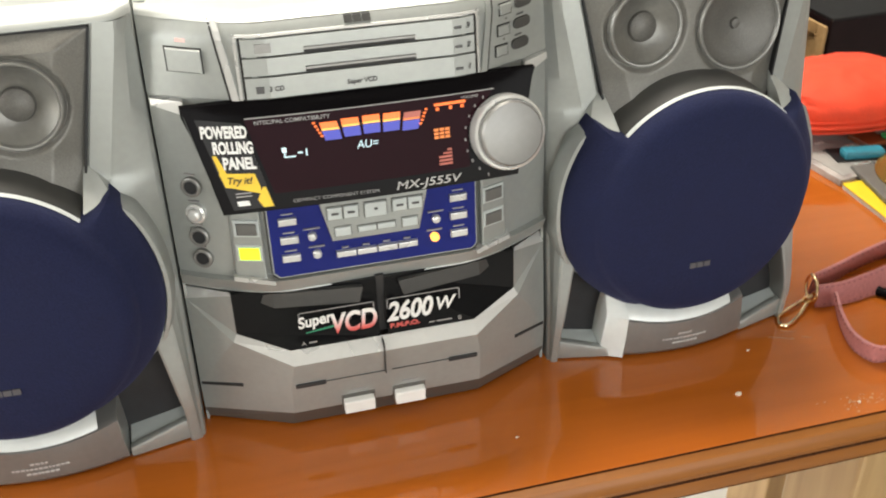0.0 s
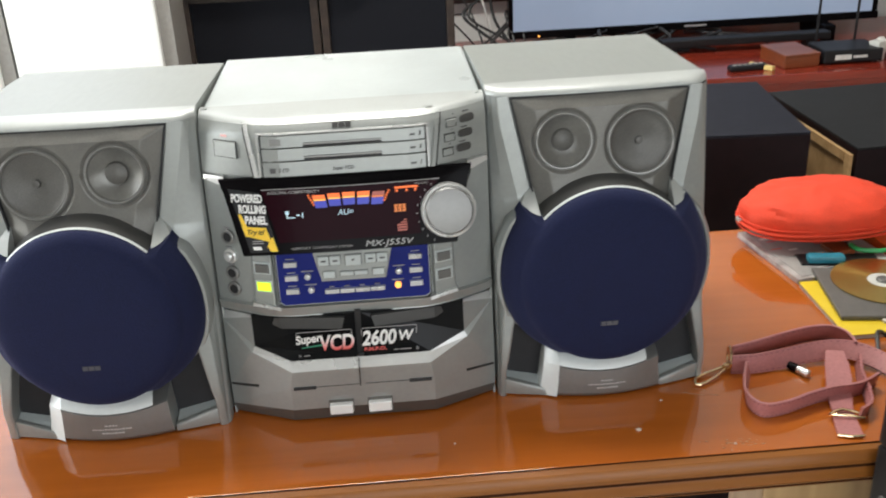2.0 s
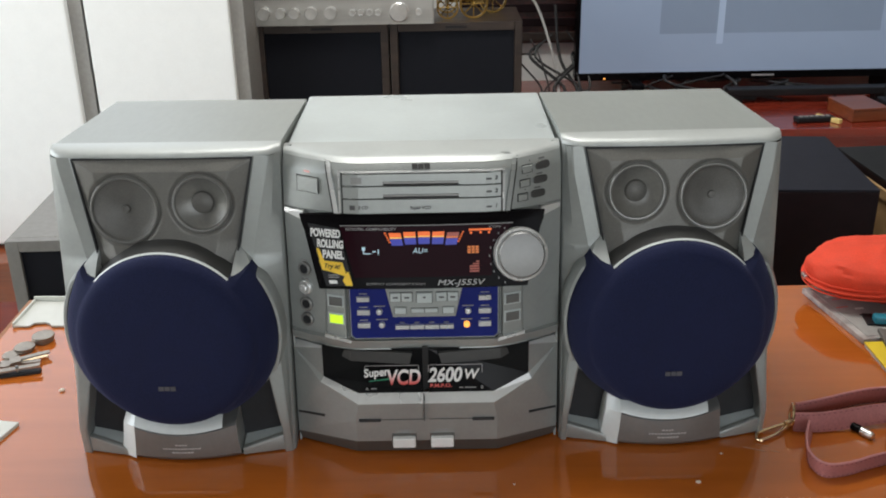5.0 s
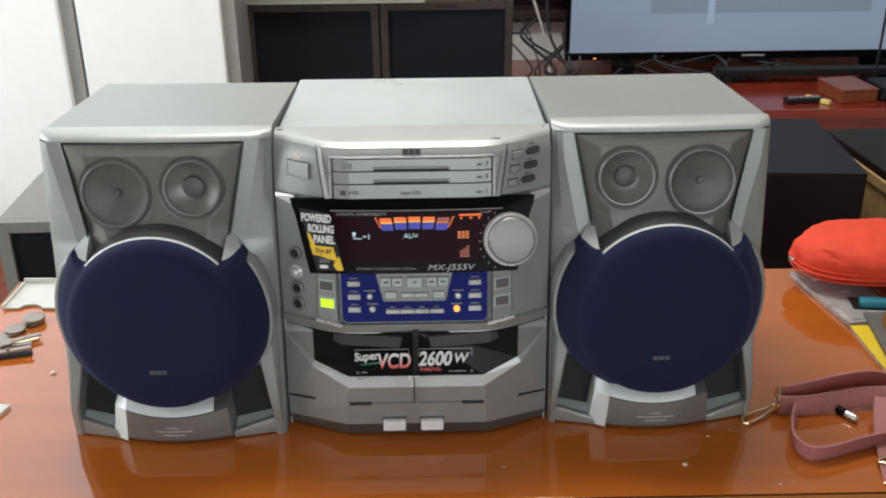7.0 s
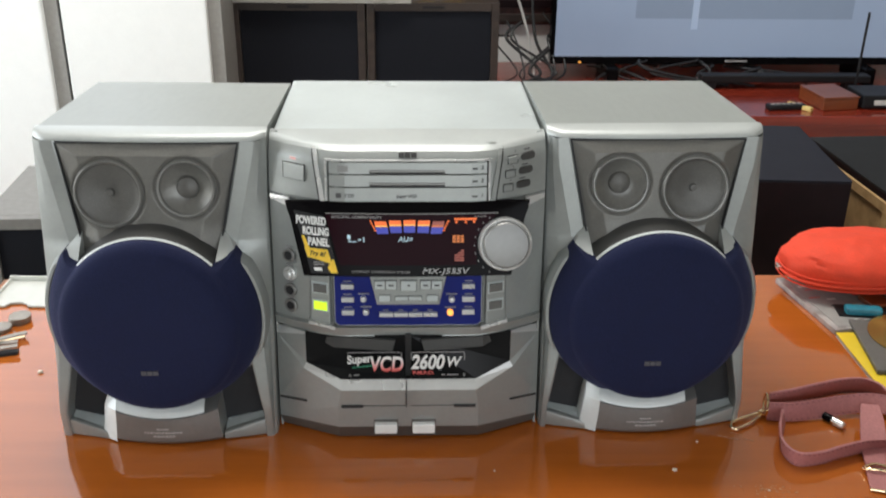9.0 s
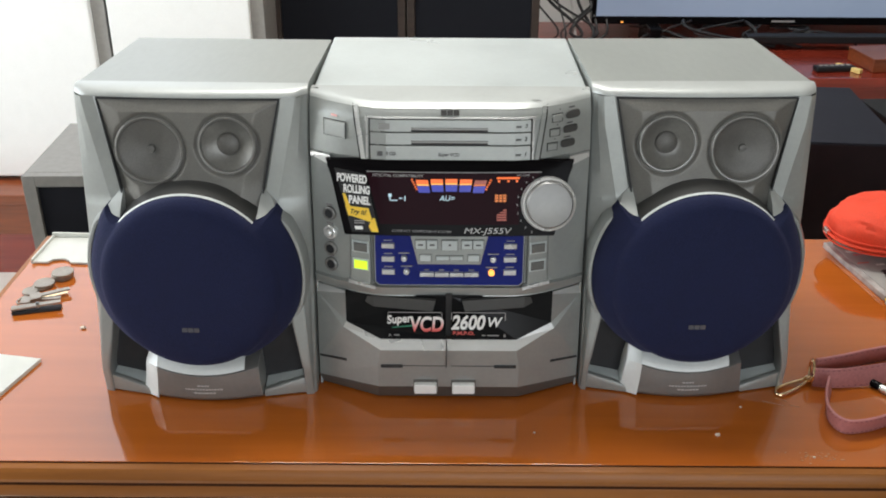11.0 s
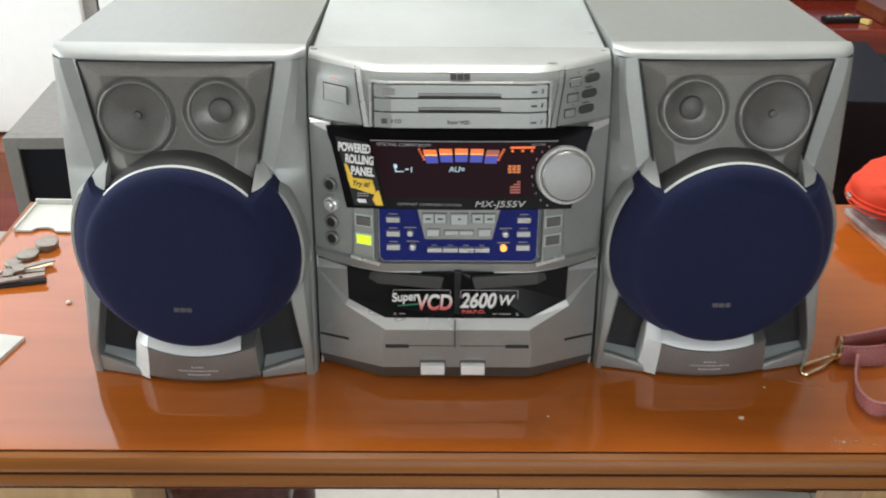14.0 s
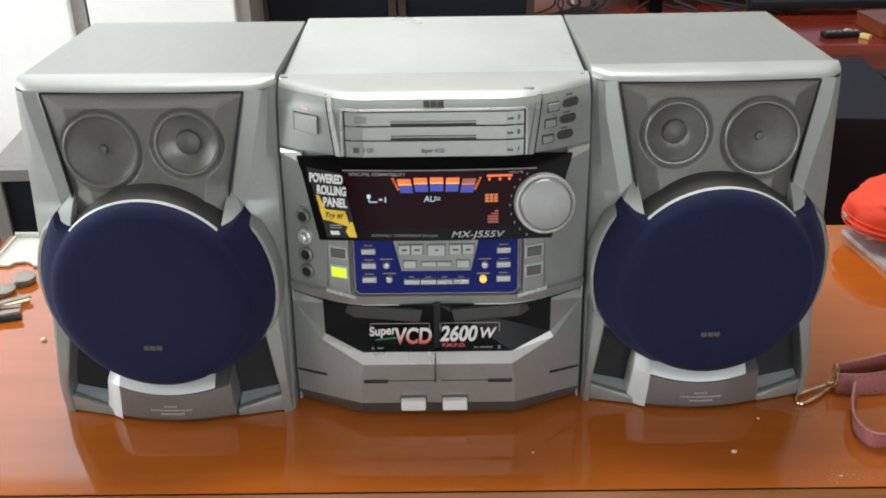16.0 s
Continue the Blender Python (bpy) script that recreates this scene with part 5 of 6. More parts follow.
def wheel(x, y, r):
    wm = pose(x, y, r, 90, 0, 8)
    bm = bmesh.new()
    ring = []
    for a, b in ((r, -0.004), (r, 0.004), (r * 0.86, 0.004), (r * 0.86, -0.004)):
        ring.append([wm @ Vector((a * math.cos(t), a * math.sin(t), b)) for t in (2 * math.pi * i / 28 for i in range(28))])
    add_loft(bm, ring + [ring[0]], closed=True)
    w_ = part("wheel", bm, BRASS, car, "brass spoked wheel")
    for k in range(8):
        t = math.pi * 2 * k / 8
        sb = add_tube(bmesh.new(), [wm @ Vector((0, 0, 0)), wm @ Vector((r * 0.9 * math.cos(t), r * 0.9 * math.sin(t), 0))], 0.0018, 6)
        part("spoke", sb, BRASS, w_)


for x, y, r in ((-0.075, -0.04, 0.032), (0.0, -0.04, 0.042), (-0.075, 0.06, 0.032), (0.06, 0.05, 0.042)):
    wheel(x, y, r)
part("axle", add_tube(bmesh.new(), [(-0.075, -0.045, 0.032), (-0.075, 0.065, 0.032)], 0.004), BRASS, car)
part("axle", add_tube(bmesh.new(), [(0.0, -0.045, 0.042), (0.06, 0.055, 0.042)], 0.004), BRASS, car)
rows = []
for t in range(9):
    z = 0.05 + 0.10 * t / 8
    k = math.sin(math.pi * (t + 0.6) / 9)
    rows.append([(-0.01 + (0.03 + 0.045 * k) * math.cos(a), 0.01 + (0.015 + 0.028 * k) * math.sin(a), z) for a in (2 * math.pi * i / 20 for i in range(20))])
part("carriage_body", add_loft(bmesh.new(), rows, closed=True, cap=True), BRASS, car, "round brass carriage body", True)
part("seat_board", boxed(-0.10, -0.05, -0.02, 0.04, 0.055, 0.085, 0.006), BRASS, car)
part("shaft", add_tube(bmesh.new(), spline([(-0.07, 0.01, 0.045), (0.0, 0.01, 0.042), (0.05, 0.01, 0.05)]), 0.004), BRASS, car)

# television cabinet
tvb = thing("television_cabinet", pose(0.29, 1.9, ZF), "long low red-lacquered wooden television cabinet", "cabinet")
part("cabinet_top", boxed(0, 2.4, -0.01, 0.66, 0.475, 0.504, 0.004), RED_WOOD, tvb, "glossy red-brown top")
part("cabinet_front", boxed(0.02, 2.38, 0.01, 0.05, 0.05, 0.4745, 0.003), RED_WOOD, tvb)
part("cabinet_body", boxed(0.02, 2.38, 0.051, 0.64, 0.0, 0.4745), DARK_WOOD, tvb)
for k in range(4):
    part("drawer", boxed(0.05 + 0.58 * k, 0.60 + 0.58 * k, 0.0, 0.0095, 0.08, 0.40, 0.003), RED_WOOD, tvb)
TOPZ = ZF + 0.5045

tv = thing("television", pose(0.472, 2.32, TOPZ), "large flat black television with a blue-grey screen", "television")
TW, TH = 1.255, 0.73
part("case", boxed(0, TW, 0.0, 0.05, 0.055, 0.055 + TH, 0.006), BLACK_GLOSS, tv)
part("screen", boxed(0.014, TW - 0.022, -0.003, -0.0005, 0.078, 0.045 + TH), SCREEN, tv, "blue-grey screen, room reflection painted as a glow")
# glowing flats painted as the window's reflection in the screen
for x0, x1, z0, z1, mt in ((0.275, 1.0, 0.205, 0.70, GLARE_DIM), (0.463, 0.485, 0.17, 0.70, GLARE_PALE), (0.27, 0.455, 0.338, 0.70, GLARE_WHITE), (0.51, 1.0, 0.345, 0.70, GLARE_PALE)):
    part("painted_glare", boxed(x0, x1, -0.0034 - 0.0003 * (mt is not GLARE_DIM), -0.0031, z0, z1), mt, tv, "flat glowing patch painted as a reflection in the screen")
part("bezel_strip", boxed(0.0, TW, -0.008, -0.0002, 0.053, 0.0765, 0.003), BLACK_GLOSS, tv)
part("badge", boxed(TW * 0.47, TW * 0.53, -0.0095, -0.0082, 0.062, 0.068), GREY_PRINT, tv)
part("standby_lamp", boxed(0.095, 0.103, -0.0092, -0.0082, 0.058, 0.062), LIT_AMBER, tv)
for x in (0.18, 1.04):
    part("stand_foot", boxed(x, x + 0.04, -0.08, 0.12, 0.0, 0.056, 0.006), BLACK_GLOSS, tv)

bar = thing("sound_bar", pose(0.955, 2.19, TOPZ), "long thin black bar lying before the television", "sound bar")
part("case", boxed(0, 0.56, 0, 0.05, 0.022, 0.046, 0.004), BLACK_MATT, bar)
part("rest", boxed(0.02, 0.05, 0.005, 0.045, 0, 0.0225), BLACK_MATT, bar)
part("rest", boxed(0.48, 0.51, 0.005, 0.045, 0, 0.0225), BLACK_MATT, bar)

blk = thing("wooden_box", pose(1.262, 1.945, TOPZ, 0, 0, 8), "small orange-brown wooden box on the cabinet", "box")
part("box_body", boxed(0.002, 0.118, 0, 0.15, 0, 0.036, 0.003), ORANGE_WOOD, blk)
part("box_lid", boxed(0.0, 0.120, -0.002, 0.152, 0.0365, 0.042, 0.002), ORANGE_WOOD, blk)
rem = thing("remote_control", pose(1.100, 1.945, TOPZ, 0, 0, 6), "black remote control on the cabinet", "remote control")
part("case", boxed(0, 0.12, 0, 0.035, 0, 0.016, 0.005), BLACK_MATT, rem)
for k in range(6):
    part("key", boxed(0.012 + 0.017 * k, 0.022 + 0.017 * k, 0.012, 0.022, 0.016, 0.0185), GREY_CASE, rem)
yl = thing("yellow_lighter", pose(1.215, 1.940, TOPZ, 0, 0, 35), "pale yellow plastic strip beside the wooden box", "strip")
part("case", boxed(0, 0.016, -0.01, 0.075, 0, 0.014, 0.003), material("pale_yellow_plastic", (0.80, 0.62, 0.22), 0.4, 0, 0.05, 60, 0.02), yl)
rt = thing("wifi_router", pose(1.392, 1.960, TOPZ), "black router with two upright aerials", "router")
part("case", boxed(0, 0.185, 0, 0.13, 0.004, 0.044, 0.006), BLACK_MATT, rt)
part("paper_label", boxed(0.035, 0.085, -0.002, 0.0, 0.015, 0.030), PAPER, rt, "white label")
part("paper_label", boxed(0.092, 0.135, -0.002, 0.0, 0.019, 0.026), PAPER, rt)
for x in (0.02, 0.145):
    part("aerial", add_tube(bmesh.new(), [(x + 0.01, 0.135, 0.02), (x + 0.01, 0.135, 0.09), (x + 0.014, 0.14, 0.27)], 0.0042), BLACK_MATT, rt, "black aerial")
for x in (0.02, 0.165):
    part("foot", boxed(x - 0.008, x + 0.008, 0.01, 0.12, 0, 0.0045), BLACK_MATT, rt)
wa = thing("white_adapter", pose(1.565, 1.97, TOPZ, 0, 0, 20), "crumpled white plastic adapter and wrap", "adapter")
bm = bmesh.new()
bmesh.ops.create_icosphere(bm, subdivisions=3, radius=0.032)
for v in bm.verts:
    v.co = v.co * (0.85 + 0.5 * noise.noise(v.co * 60)) + Vector((0.03, 0.03, 0.036))
part("wrap", bm, WHITE_PLASTIC, wa, smooth=True)
part("plug", boxed(0.0, 0.03, 0.0, 0.03, 0.0, 0.06, 0.004), WHITE_PLASTIC, wa)

# dark slatted panel on the wall behind the television
slat = thing("slatted_panel", pose(0.10, 2.615, -0.12), "dark red-brown slatted wooden wall panel", "wall panel")
part("backing", boxed(0, 2.7, -0.02, -0.0005, 0, 1.2), CARVED, slat)
for k in range(24):
    part("slat", boxed(0.0, 2.7, -0.034, -0.0205, 0.012 + 0.05 * k, 0.04 + 0.05 * k, 0.003), MAROON_SIDE if k % 3 else DARK_WOOD, slat)
sk = thing("wall_socket", pose(0.39, 2.572, 0.10), "small white wall socket on the slatted panel", "socket")
part("face", boxed(0, 0.05, 0, 0.009, 0, 0.07, 0.002), WHITE_PLASTIC, sk)


def cable(pts, r, mat, label):
    return tagged(part("cable", add_tube(bmesh.new(), spline(pts), r), mat, smooth=True), label, "cable", "cables by the television")


cable([(0.24, 2.30, 0.11), (0.29, 2.34, 0.105), (0.345, 2.36, 0.05), (0.395, 2.35, -0.09), (0.415, 2.34, -0.18), (0.418, 2.28, TOPZ + 0.01)], 0.0045, CABLE_WHITE, "white cable hanging down beside the television")
rc = random.Random(9)
for k in range(9):
    x = rc.uniform(0.31, 0.51)
    cable([(x, 2.40, rc.uniform(-0.12, 0.06)), (x + rc.uniform(-0.08, 0.08), 2.36, -0.12), (x + rc.uniform(-0.12, 0.12), 2.28, TOPZ + 0.03), (x + rc.uniform(-0.1, 0.2), 2.2, TOPZ + 0.006)], rc.uniform(0.003, 0.006), CABLE_BLACK, "black cable tangled on the cabinet")
for k in range(10):
    x = rc.uniform(0.60, 1.60)
    cable([(x, 2.42, TOPZ + 0.02), (x + rc.uniform(-0.1, 0.1), 2.30, TOPZ + rc.uniform(0.03, 0.07)), (x + rc.uniform(-0.1, 0.15), 2.25, TOPZ + rc.uniform(0.015, 0.05)), (x + rc.uniform(-0.2, 0.2), 2.22, TOPZ + 0.005)], rc.uniform(0.003, 0.006), CABLE_BLACK, "black cable tangled on the cabinet")

# ---- small things on the table ----
bag = thing("round_pouch", pose(0.608, 0.262, 0.010), "orange-red quilted cloth pouch with zip", "pouch")
bm = bmesh.new()
bmesh.ops.create_uvsphere(bm, u_segments=64, v_segments=32, radius=1)
for v in bm.verts:
    p = v.co.copy()
    wr = 0.04 * noise.noise(Vector((p.x * 2.4, p.y * 2.4, p.z * 2))) + 0.025 * noise.noise(Vector((p.x * 6, p.y * 4, p.z * 5))) - 0.03 * abs(noise.noise(Vector((p.x * 4 + 7, p.y * 3, p.z * 9))))
    fl = math.copysign(abs(p.z) ** 0.72, p.z)
    v.co = Vector((p.x * 0.106, p.y * 0.072, 0.035 + fl * (0.036 if p.z > 0 else 0.034))) * (1 + wr)
    if p.z < -0.92:
        v.co.z = max(v.co.z, 0.0)
part("pouch_body", bm, RED_CLOTH, bag, smooth=True)
ring = [(1.01 * 0.106 * math.cos(t), 1.005 * 0.072 * math.sin(t), 0.026 + 0.002 * math.sin(3 * t)) for t in (2 * math.pi * i / 60 for i in range(61))]
part("zip", add_tube(bmesh.new(), ring, 0.0022, 6), RED_CLOTH, bag, "red zip round the pouch")
for k, dz in ((1.0, 0.006), (1.012, -0.006)):
    ring = [(k * 0.106 * math.cos(t), k * 0.072 * math.sin(t), 0.026 + dz + 0.002 * math.sin(3 * t)) for t in (2 * math.pi * i / 60 for i in range(61))]
    part("seam", add_tube(bmesh.new(), ring, 0.0012, 6), RED_CLOTH, bag, "stitched seam beside the zip")
part("zip_pull", boxed(-0.110, -0.104, -0.006, 0.006, 0.024, 0.030, 0.001), CHROME, bag)


def flat(name, m, w, d, h, mat, label, category, bevel=0.001):
    ob = thing(name, m, label, category)
    part("cover", boxed(0, w, 0, d, h * 0.75, h, bevel), mat, ob)
    part("page_block", boxed(0.001, w - 0.001, 0.001, d - 0.001, 0.0, h * 0.745), PAPER, ob)
    return ob


cs = thing("disc_case", pose(0.534, 0.137, 0.0, 0, 0, 9.4), "clear plastic disc case with printed inlay", "disc case", "disc cases on the table")
part("case_shell", boxed(0, 0.142, 0, 0.150, 0.0, 0.0075, 0.001), CLEAR_CASE, cs)
part("inlay", boxed(0.008, 0.137, 0.006, 0.144, 0.0077, 0.0082), GREY_CASE, cs, "grey printed inlay")
rp = random.Random(3)
for k in range(30):
    x, y = rp.uniform(0.010, 0.11), rp.uniform(0.008, 0.13)
    part("printed_bar", boxed(x, x + rp.uniform(0.006, 0.022), y, y + rp.uniform(0.002, 0.006), 0.0083, 0.0085), (PAPER, RED_PRINT, BLACK_MATT, PAPER)[k % 4], cs)
cs2 = thing("disc_case", pose(0.680, 0.175, 0.0, 0, 0, 6), "orange disc case lying under the pouch", "disc case", "disc cases on the table")
part("case_shell", boxed(0, 0.16, 0, 0.125, 0.0, 0.012, 0.001), ORANGE_PAPER, cs2)
tl = thing("teal_lighter", pose(0.560, 0.170, 0.0, 0, 0, -8), "teal plastic lighter on a dark card", "lighter")
part("body", boxed(0, 0.046, 0, 0.016, 0.010, 0.020, 0.004), TEAL_PLASTIC, tl)
part("rest", boxed(-0.008, 0.090, 0.000, 0.030, 0.0087, 0.0105), BLACK_MATT, tl)
gb = thing("green_band", pose(0.640, 0.190, 0.012), "green plastic band beside the pouch", "band")
part("band", add_tube(bmesh.new(), spline([(-0.012, 0.012, 0.006), (-0.006, 0.0, 0.004), (0.012, -0.005, 0.003), (0.035, -0.004, 0.003), (0.050, 0.006, 0.004)]), 0.0032), GREEN_PLASTIC, gb)
bx = thing("brown_tag", pose(0.600, 0.200, 0.0085, 0, 0, 10), "small brown card tag beneath the pouch", "tag")
part("card", boxed(0, 0.030, -0.012, 0.02, 0, 0.006, 0.001), ORANGE_WOOD, bx)

mag = flat("yellow_booklet", pose(0.533, 0.002, 0.0, 0, 0, 0), 0.19, 0.132, 0.006, YELLOW_PAPER, "yellow booklet under the disc tray", "booklet")
tray = thing("disc_holder", pose(0.541, 0.034, 0.0062, 0, 0, -8), "grey plastic disc holder lying open", "disc holder")
part("holder", boxed(0, 0.16, 0, 0.125, 0, 0.006, 0.002), GREY_WOOD, tray)
part("paper_label", boxed(0.045, 0.10, -0.006, -0.0005, 0.0, 0.003), PAPER, tray)
dsc = thing("gold_disc", pose(0.626, 0.108, 0.0126), "gold recordable disc lying on the holder", "disc")
bm = bmesh.new()
ringp = ((0.0185, 0.0), (0.060, 0.0), (0.060, 0.0012), (0.0185, 0.0012), (0.0185, 0.0))
add_loft(bm, [[(r * math.cos(t), r * math.sin(t), z) for t in (2 * math.pi * i / 64 for i in range(64))] for r, z in ringp], closed=True)
part("disc_surface", bm, DISC_GOLD, dsc, smooth=True)
bm = bmesh.new()
add_loft(bm, [[(r * math.cos(t), r * math.sin(t), z) for t in (2 * math.pi * i / 40 for i in range(40))] for r, z in ((0.0085, 0.0), (0.0182, 0.0), (0.0182, 0.0013), (0.0085, 0.0013), (0.0085, 0.0))], closed=True)
part("hub", bm, WHITE_PLASTIC, dsc, "pale hub ring")
part("spindle", lathe(((0.0082, 0.0), (0.0082, 0.003), (0.006, 0.0045)), pose(0, 0, 0), 24), BTN_GREY, dsc)

# the pink strap
strap = thing("bag_strap", pose(0, 0, 0), "dusty-pink leather bag strap lying in loops, gold clasp", "strap")


def ribbon(pts, wide, tilt=0.0, thick=0.0022, parent=strap, name="band", label="dusty-pink leather band"):
    """A leather band standing on its edge along a line; tilt lays it over."""
    line = spline(pts, 10)
    rows = []
    for i, p in enumerate(line):
        d = line[min(i + 1, len(line) - 1)] - line[max(i - 1, 0)]
        d.z = 0
        side = Vector((-d.y, d.x, 0)).normalized()
        a = radians(tilt[0] + (tilt[1] - tilt[0]) * i / (len(line) - 1)) if isinstance(tilt, tuple) else radians(tilt)
        up = Vector((0, 0, 1)) * math.cos(a) + side * math.sin(a)
        out = side * math.cos(a) - Vector((0, 0, 1)) * math.sin(a)
        rows.append([p - out * thick / 2, p + out * thick / 2, p + up * wide + out * thick / 2, p + up * wide - out * thick / 2])
    band = part(name, add_loft(bmesh.new(), rows, closed=True, cap=True), ROSE_LEATHER, parent, label, True)
    bm = bmesh.new()
    for row in rows[::2]:
        for k in (0.10, 0.90):
            c = row[0].lerp(row[3], k)
            n = (row[0] - row[1]).normalized()
            bmesh.ops.create_cube(bm, size=1, matrix=Matrix.Translation(c + n * 0.0001) @ Matrix.Diagonal((0.0022, 0.0008, 0.0008, 1)))
    part("stitching", bm, ROSE_DARK, band, "darker stitching along the edges")
    return band


ribbon([(0.386, -0.047, 0.001), (0.411, -0.050, 0.001), (0.443, -0.047, 0.002), (0.478, -0.042, 0.004), (0.510, -0.044, 0.006), (0.532, -0.064, 0.005), (0.548, -0.092, 0.002)], 0.021, (4, 64))
ribbon([(0.390, -0.030, 0.003), (0.420, -0.018, 0.001), (0.452, -0.006, 0.001), (0.485, 0.004, 0.001), (0.512, 0.004, 0.001), (0.528, -0.012, 0.001), (0.530, -0.038, 0.001)], 0.023, (-8, -18))
ribbon([(0.402, -0.056, 0.001), (0.389, -0.085, 0.001), (0.383, -0.110, 0.001), (0.390, -0.127, 0.001), (0.412, -0.125, 0.001), (0.438, -0.115, 0.001), (0.465, -0.107, 0.001), (0.494, -0.104, 0.001), (0.520, -0.090, 0.001)], 0.0185, -12)
ribbon([(0.520, -0.050, 0.001), (0.508, -0.080, 0.001), (0.501, -0.110, 0.001), (0.492, -0.134, 0.001), (0.478, -0.144, 0.001)], 0.015, 10)
# the flat end with its buckle
rows = []
for x, y, z, hw in ((0.496, -0.046, 0.019, 0.009), (0.490, -0.066, 0.016, 0.0115), (0.483, -0.088, 0.011, 0.0125), (0.474, -0.112, 0.006, 0.0115), (0.468, -0.132, 0.004, 0.0095), (0.464, -0.146, 0.004, 0.0105), (0.459, -0.170, 0.003, 0.0115)):
    rows.append([(x - hw, y + hw * 0.2, z), (x + hw, y - hw * 0.2, z), (x + hw, y - hw * 0.2, z - 0.0022), (x - hw, y + hw * 0.2, z - 0.0022)])
part("strap_end", add_loft(bmesh.new(), rows, closed=True, cap=True), ROSE_LEATHER, strap, "flat strap end", False)
part("buckle", add_tube(bmesh.new(), spline([(0.453, -0.136, 0.004), (0.456, -0.142, 0.0068), (0.468, -0.145, 0.0072), (0.481, -0.148, 0.005), (0.482, -0.140, 0.004), (0.466, -0.134, 0.0068), (0.453, -0.136, 0.004)], 6), 0.0015), GOLD, strap, "pale gold buckle", True)
part("end_rim", add_tube(bmesh.new(), [(0.447, -0.1675, 0.0025), (0.459, -0.1715, 0.0025), (0.471, -0.1725, 0.0025)], 0.0014), GOLD, strap)
part("clasp_ring", add_tube(bmesh.new(), [(0.386 + 0.002 * math.cos(t), -0.038 + 0.011 * math.cos(t), 0.014 + 0.0125 * math.sin(t)) for t in (2 * math.pi * i / 24 for i in range(25))], 0.0015), GOLD, strap, "pale gold ring", True)
part("clasp_hook", add_tube(bmesh.new(), spline([(0.382, -0.040, 0.006), (0.372, -0.042, 0.004), (0.350, -0.051, 0.0025), (0.343, -0.060, 0.0025), (0.347, -0.066, 0.0025), (0.364, -0.057, 0.003), (0.380, -0.044, 0.005)], 8), 0.0017), GOLD, strap, "pale gold spring clasp", True)
part("clasp_swivel", lathe(((0.0035, -0.004), (0.0042, 0.0), (0.0035, 0.004)), pose(0.382, -0.041, 0.006, 90, 0, -60), 16), GOLD, strap, "", True)
pen = thing("metal_pen", pose(0.442, -0.034, 0.0045, 0, 90, -58), "short dark metal pen with a chrome tip", "pen")
part("barrel", lathe(((0.0042, 0.013), (0.0044, 0.02), (0.0042, 0.024)), pose(0, 0, 0), 20), BLACK_GLOSS, pen, "", True)
part("tip", lathe(((0.0043, 0.0242), (0.0043, 0.036), (0.003, 0.038)), pose(0, 0, 0), 20), CHROME, pen, "chrome tip", True)

# black cables and boxes at the table's end
for k, pts in enumerate(([(0.547, -0.047, 0.004), (0.557, -0.017, 0.018), (0.572, -0.012, 0.01), (0.587, -0.042, 0.004), (0.612, -0.062, 0.004)], [(0.567, -0.027, 0.004), (0.587, -0.032, 0.02), (0.602, -0.062, 0.012), (0.597, -0.102, 0.004)], [(0.612, -0.022, 0.004), (0.632, -0.042, 0.016), (0.642, -0.082, 0.008), (0.612, -0.122, 0.004)])):
    tagged(part("cable", add_tube(bmesh.new(), spline(pts), 0.0024), CABLE_BLACK, smooth=True), "coiled black cable lying on the table", "cable", "cables on the table")
for nm, z0, z1, rot in (("small_black_box", 0.016, 0.083, 0), ("small_black_box", -0.062, 0.0145, 0)):
    bb = thing(nm, pose(0.468, -0.200, z0, 0, 0, 8), "small black satellite loudspeaker box stacked before the table", "loudspeaker", "stacked black boxes")
    part("case", boxed(0, 0.20, -0.22, 0, 0, z1 - z0, 0.004), BLACK_MATT, bb)
    part("screw", lathe(((0.005, 0), (0.0045, 0.002), (0.002, 0.0025)), pose(-0.0002, -0.02, 0.026, 0, -90, 0), 16), BTN_GREY, bb, "small grey screw")
pl = thing("dark_stool", pose(0.468, -0.200, ZF, 0, 0, 8), "plain dark stool carrying the black boxes", "stool")
part("seat", boxed(-0.0, 0.21, -0.23, 0.0, 0.66, 0.6875, 0.004), BLACK_MATT, pl)
for x in (0.02, 0.16):
    for y in (-0.21, -0.05):
        part("leg", boxed(x, x + 0.03, y, y + 0.03, 0, 0.6595, 0.002), BLACK_MATT, pl)

# left end of the table
card = thing("plastic_lid", pose(-0.545, 0.222, 0.0, 0, 0, -2), "flat white plastic lid with a notched edge", "lid")
n = [(0, 0), (0.022, 0), (0.026, 0.008), (0.04, 0.010), (0.048, 0.006), (0.052, 0.0), (0.115, 0), (0.115, 0.075), (0.0, 0.075)]
part("sheet", add_prism(bmesh.new(), [(x, y, 0.001) for x, y in n], [(x, y, 0.0035) for x, y in n]), WHITE_PLASTIC, card)
part("rim", boxed(0.0, 0.115, 0.072, 0.0745, 0.0, 0.010), WHITE_PLASTIC, card)
part("rim", boxed(0.0, 0.0025, 0.0, 0.0715, 0.0, 0.007), WHITE_PLASTIC, card)
lid2 = thing("plastic_lid", pose(-0.566, -0.075, 0.0, 0, 0, -6), "white plastic card lying near the table's front", "lid")
n = [(0, 0), (0.10, 0.002), (0.112, 0.078), (0.02, 0.085)]
part("sheet", add_prism(bmesh.new(), [(x, y, 0.0) for x, y in n], [(x, y, 0.004) for x, y in n]), WHITE_PLASTIC, lid2)
part("disc_boss", lathe(((0.022, 0.004), (0.021, 0.007), (0.015, 0.0075)), pose(0.055, 0.035, 0), 32), WHITE_PLASTIC, lid2, "", True)


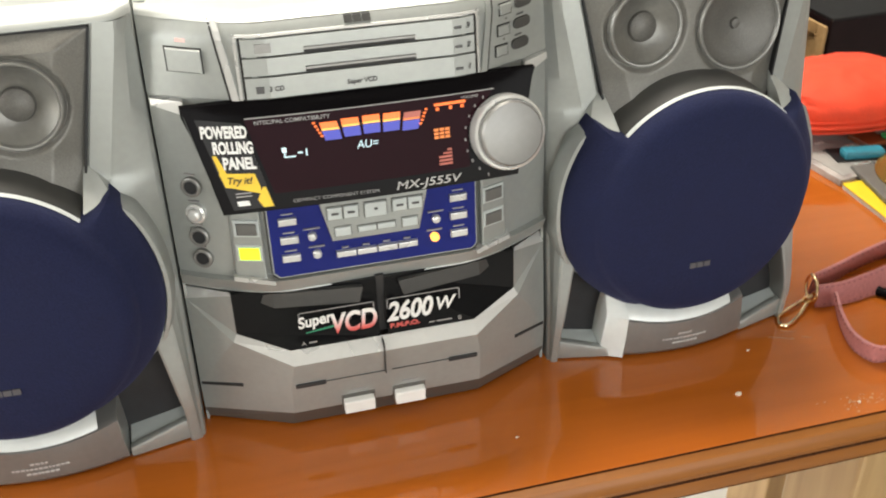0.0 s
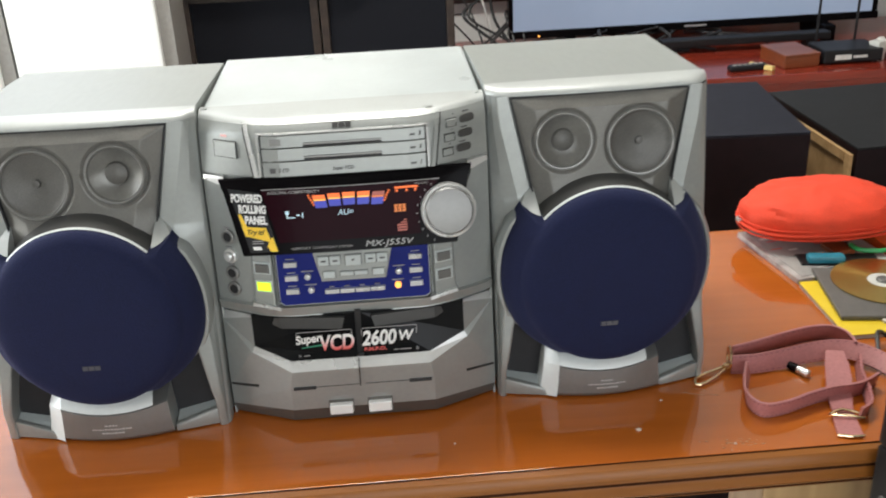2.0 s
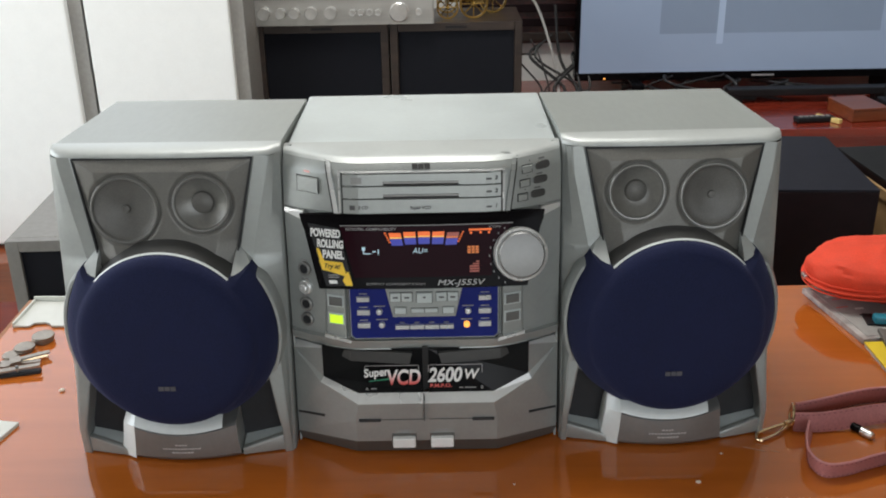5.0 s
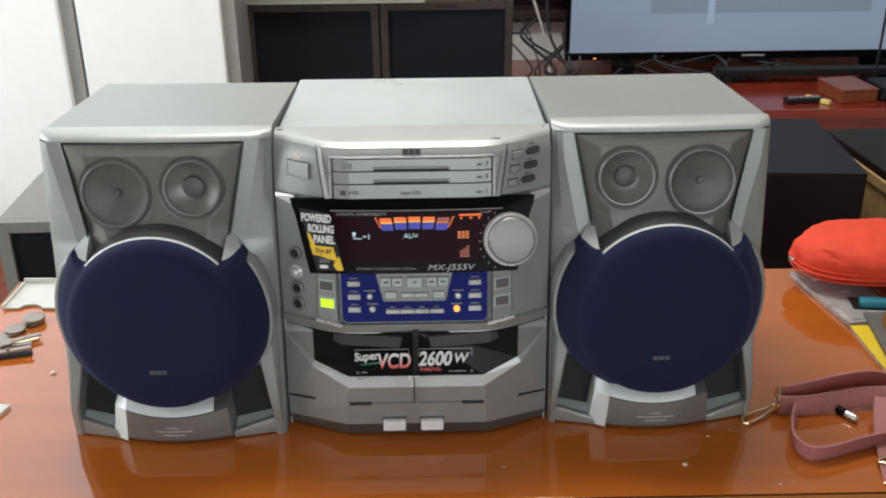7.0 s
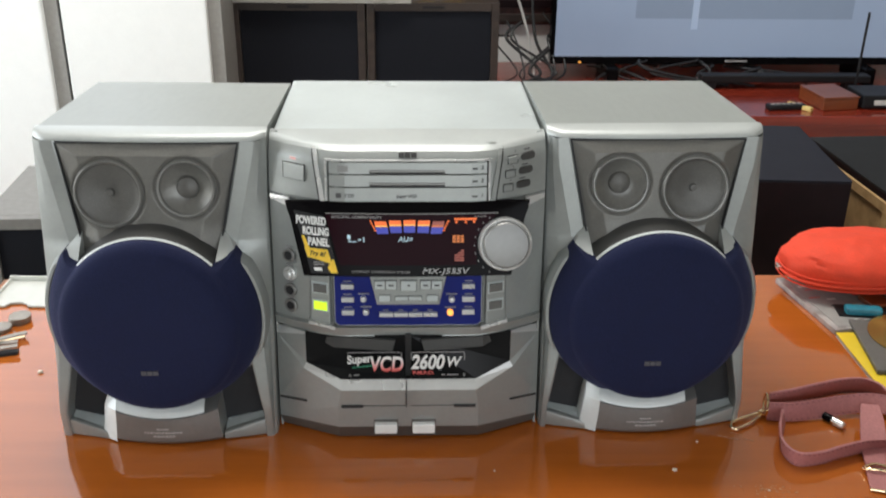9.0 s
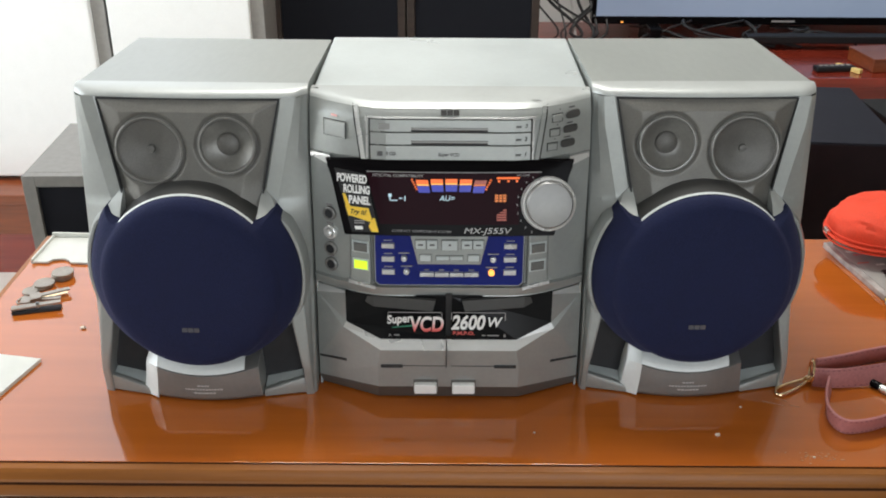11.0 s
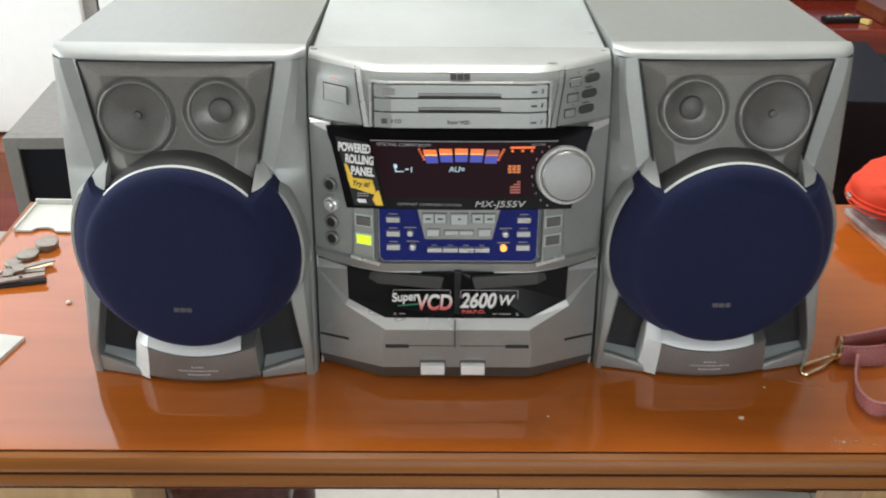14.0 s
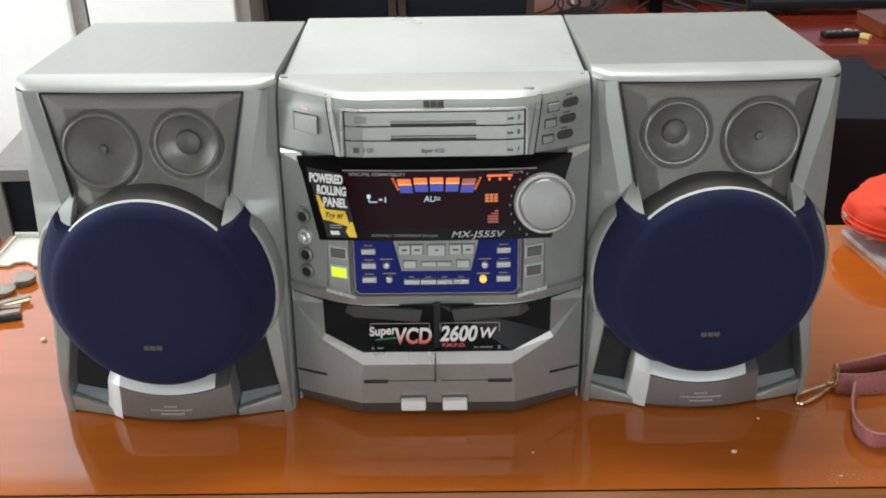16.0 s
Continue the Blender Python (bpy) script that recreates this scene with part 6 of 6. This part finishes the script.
def coin(x, y, z, r):
    c = tagged(part("coin", lathe(((r * 0.96, 0.0), (r, 0.0005), (r, 0.0024), (r * 0.95, 0.0029), (r * 0.85, 0.0025), (0.001, 0.0025)), pose(x, y, z), 32), COIN_METAL, smooth=True), "round silver coin on the table", "coin", "coins")
    return c


for k in range(3):
    coin(-0.492 + 0.001 * k, 0.186 - 0.0005 * k, 0.003 * k, 0.0135)
coin(-0.507, 0.160, 0.0, 0.0125), coin(-0.505, 0.1615, 0.003, 0.0125), coin(-0.517, 0.146, 0.0, 0.010)
keys = thing("key_bunch", pose(-0.501, 0.130, 0.0, 0, 0, 8), "small bunch of metal keys on a ring", "keys")
part("key_ring", add_tube(bmesh.new(), [(0.012 * math.cos(t) - 0.012, 0.010 * math.sin(t) - 0.006, 0.004 + 0.003 * math.cos(t)) for t in (2 * math.pi * i / 24 for i in range(25))], 0.0011), COIN_METAL, keys, "steel ring", True)
for k, (x, y, a) in enumerate(((0.0, 0.0, 10), (-0.006, -0.010, 2), (0.004, -0.004, 22))):
    bm = boxed(0, 0.034, -0.0035, 0.0035, 0, 0.002)
    add_box(bm, -0.012, 0.0, -0.008, 0.008, 0, 0.002, 0.0)
    ob = part("key", bm, COIN_METAL if k else GOLD, keys, "cut metal key")
    ob.matrix_local = pose(x, y, 0.001 + 0.0025 * k, 0, 0, a)
cl = thing("nail_clipper", pose(-0.519, 0.093, 0.0, 0, 0, 14), "dark metal nail clipper beside the keys", "nail clipper")
part("lower_blade", boxed(0, 0.056, -0.005, 0.005, 0.0, 0.004, 0.001), DARK_HOLE, cl)
part("lever", add_prism(bmesh.new(), [(0, -0.0045, 0.006), (0.056, -0.0035, 0.009), (0.056, -0.0035, 0.011), (0, -0.0045, 0.008)], [(0, 0.0045, 0.006), (0.056, 0.0035, 0.009), (0.056, 0.0035, 0.011), (0, 0.0045, 0.008)]), COIN_METAL, cl)
part("pin", lathe(((0.002, 0.0), (0.002, 0.012)), pose(0.03, 0, 0), 12), BTN_GREY, cl)

# things under the table
st2 = thing("carved_stool", pose(-0.34, 0.10, ZF), "dark red carved wooden stool beneath the table", "stool")
part("seat", boxed(-0.03, 0.13, 0.0, 0.25, 0.40, 0.44, 0.008), CARVED, st2)
for x in (-0.02, 0.09):
    for y in (0.01, 0.21):
        part("leg", lathe(((0.014, 0.0), (0.020, 0.05), (0.014, 0.12), (0.022, 0.22), (0.016, 0.32), (0.022, 0.3995)), pose(x + 0.015, y + 0.015, 0), 16), CARVED, st2, "", True)

# ---- floor tiles ----
TS = 0.6
tile_mesh = None
floor_ob = bpy.data.objects["floor"]
for i in range(9):
    for j in range(10):
        x0, y0 = X0 + TS * i, Y0 + TS * j
        w, d = min(TS, X1 - x0) - 0.003, min(TS, Y1 - y0) - 0.003
        if w < 0.02 or d < 0.02:
            continue
        if w > 0.59 and d > 0.59:
            if tile_mesh is None:
                ob = part("tile", boxed(0, 0.597, 0, 0.597, -0.004, 0.0, 0.001, 1), TILE, floor_ob)
                tile_mesh = ob.data
            else:
                ob = new("tile", tile_mesh)
                ob.parent = floor_ob
        else:
            ob = part("tile", boxed(0, w, 0, d, -0.004, 0.0, 0.001, 1), TILE, floor_ob)
        ob.location = (x0, y0, ZF)
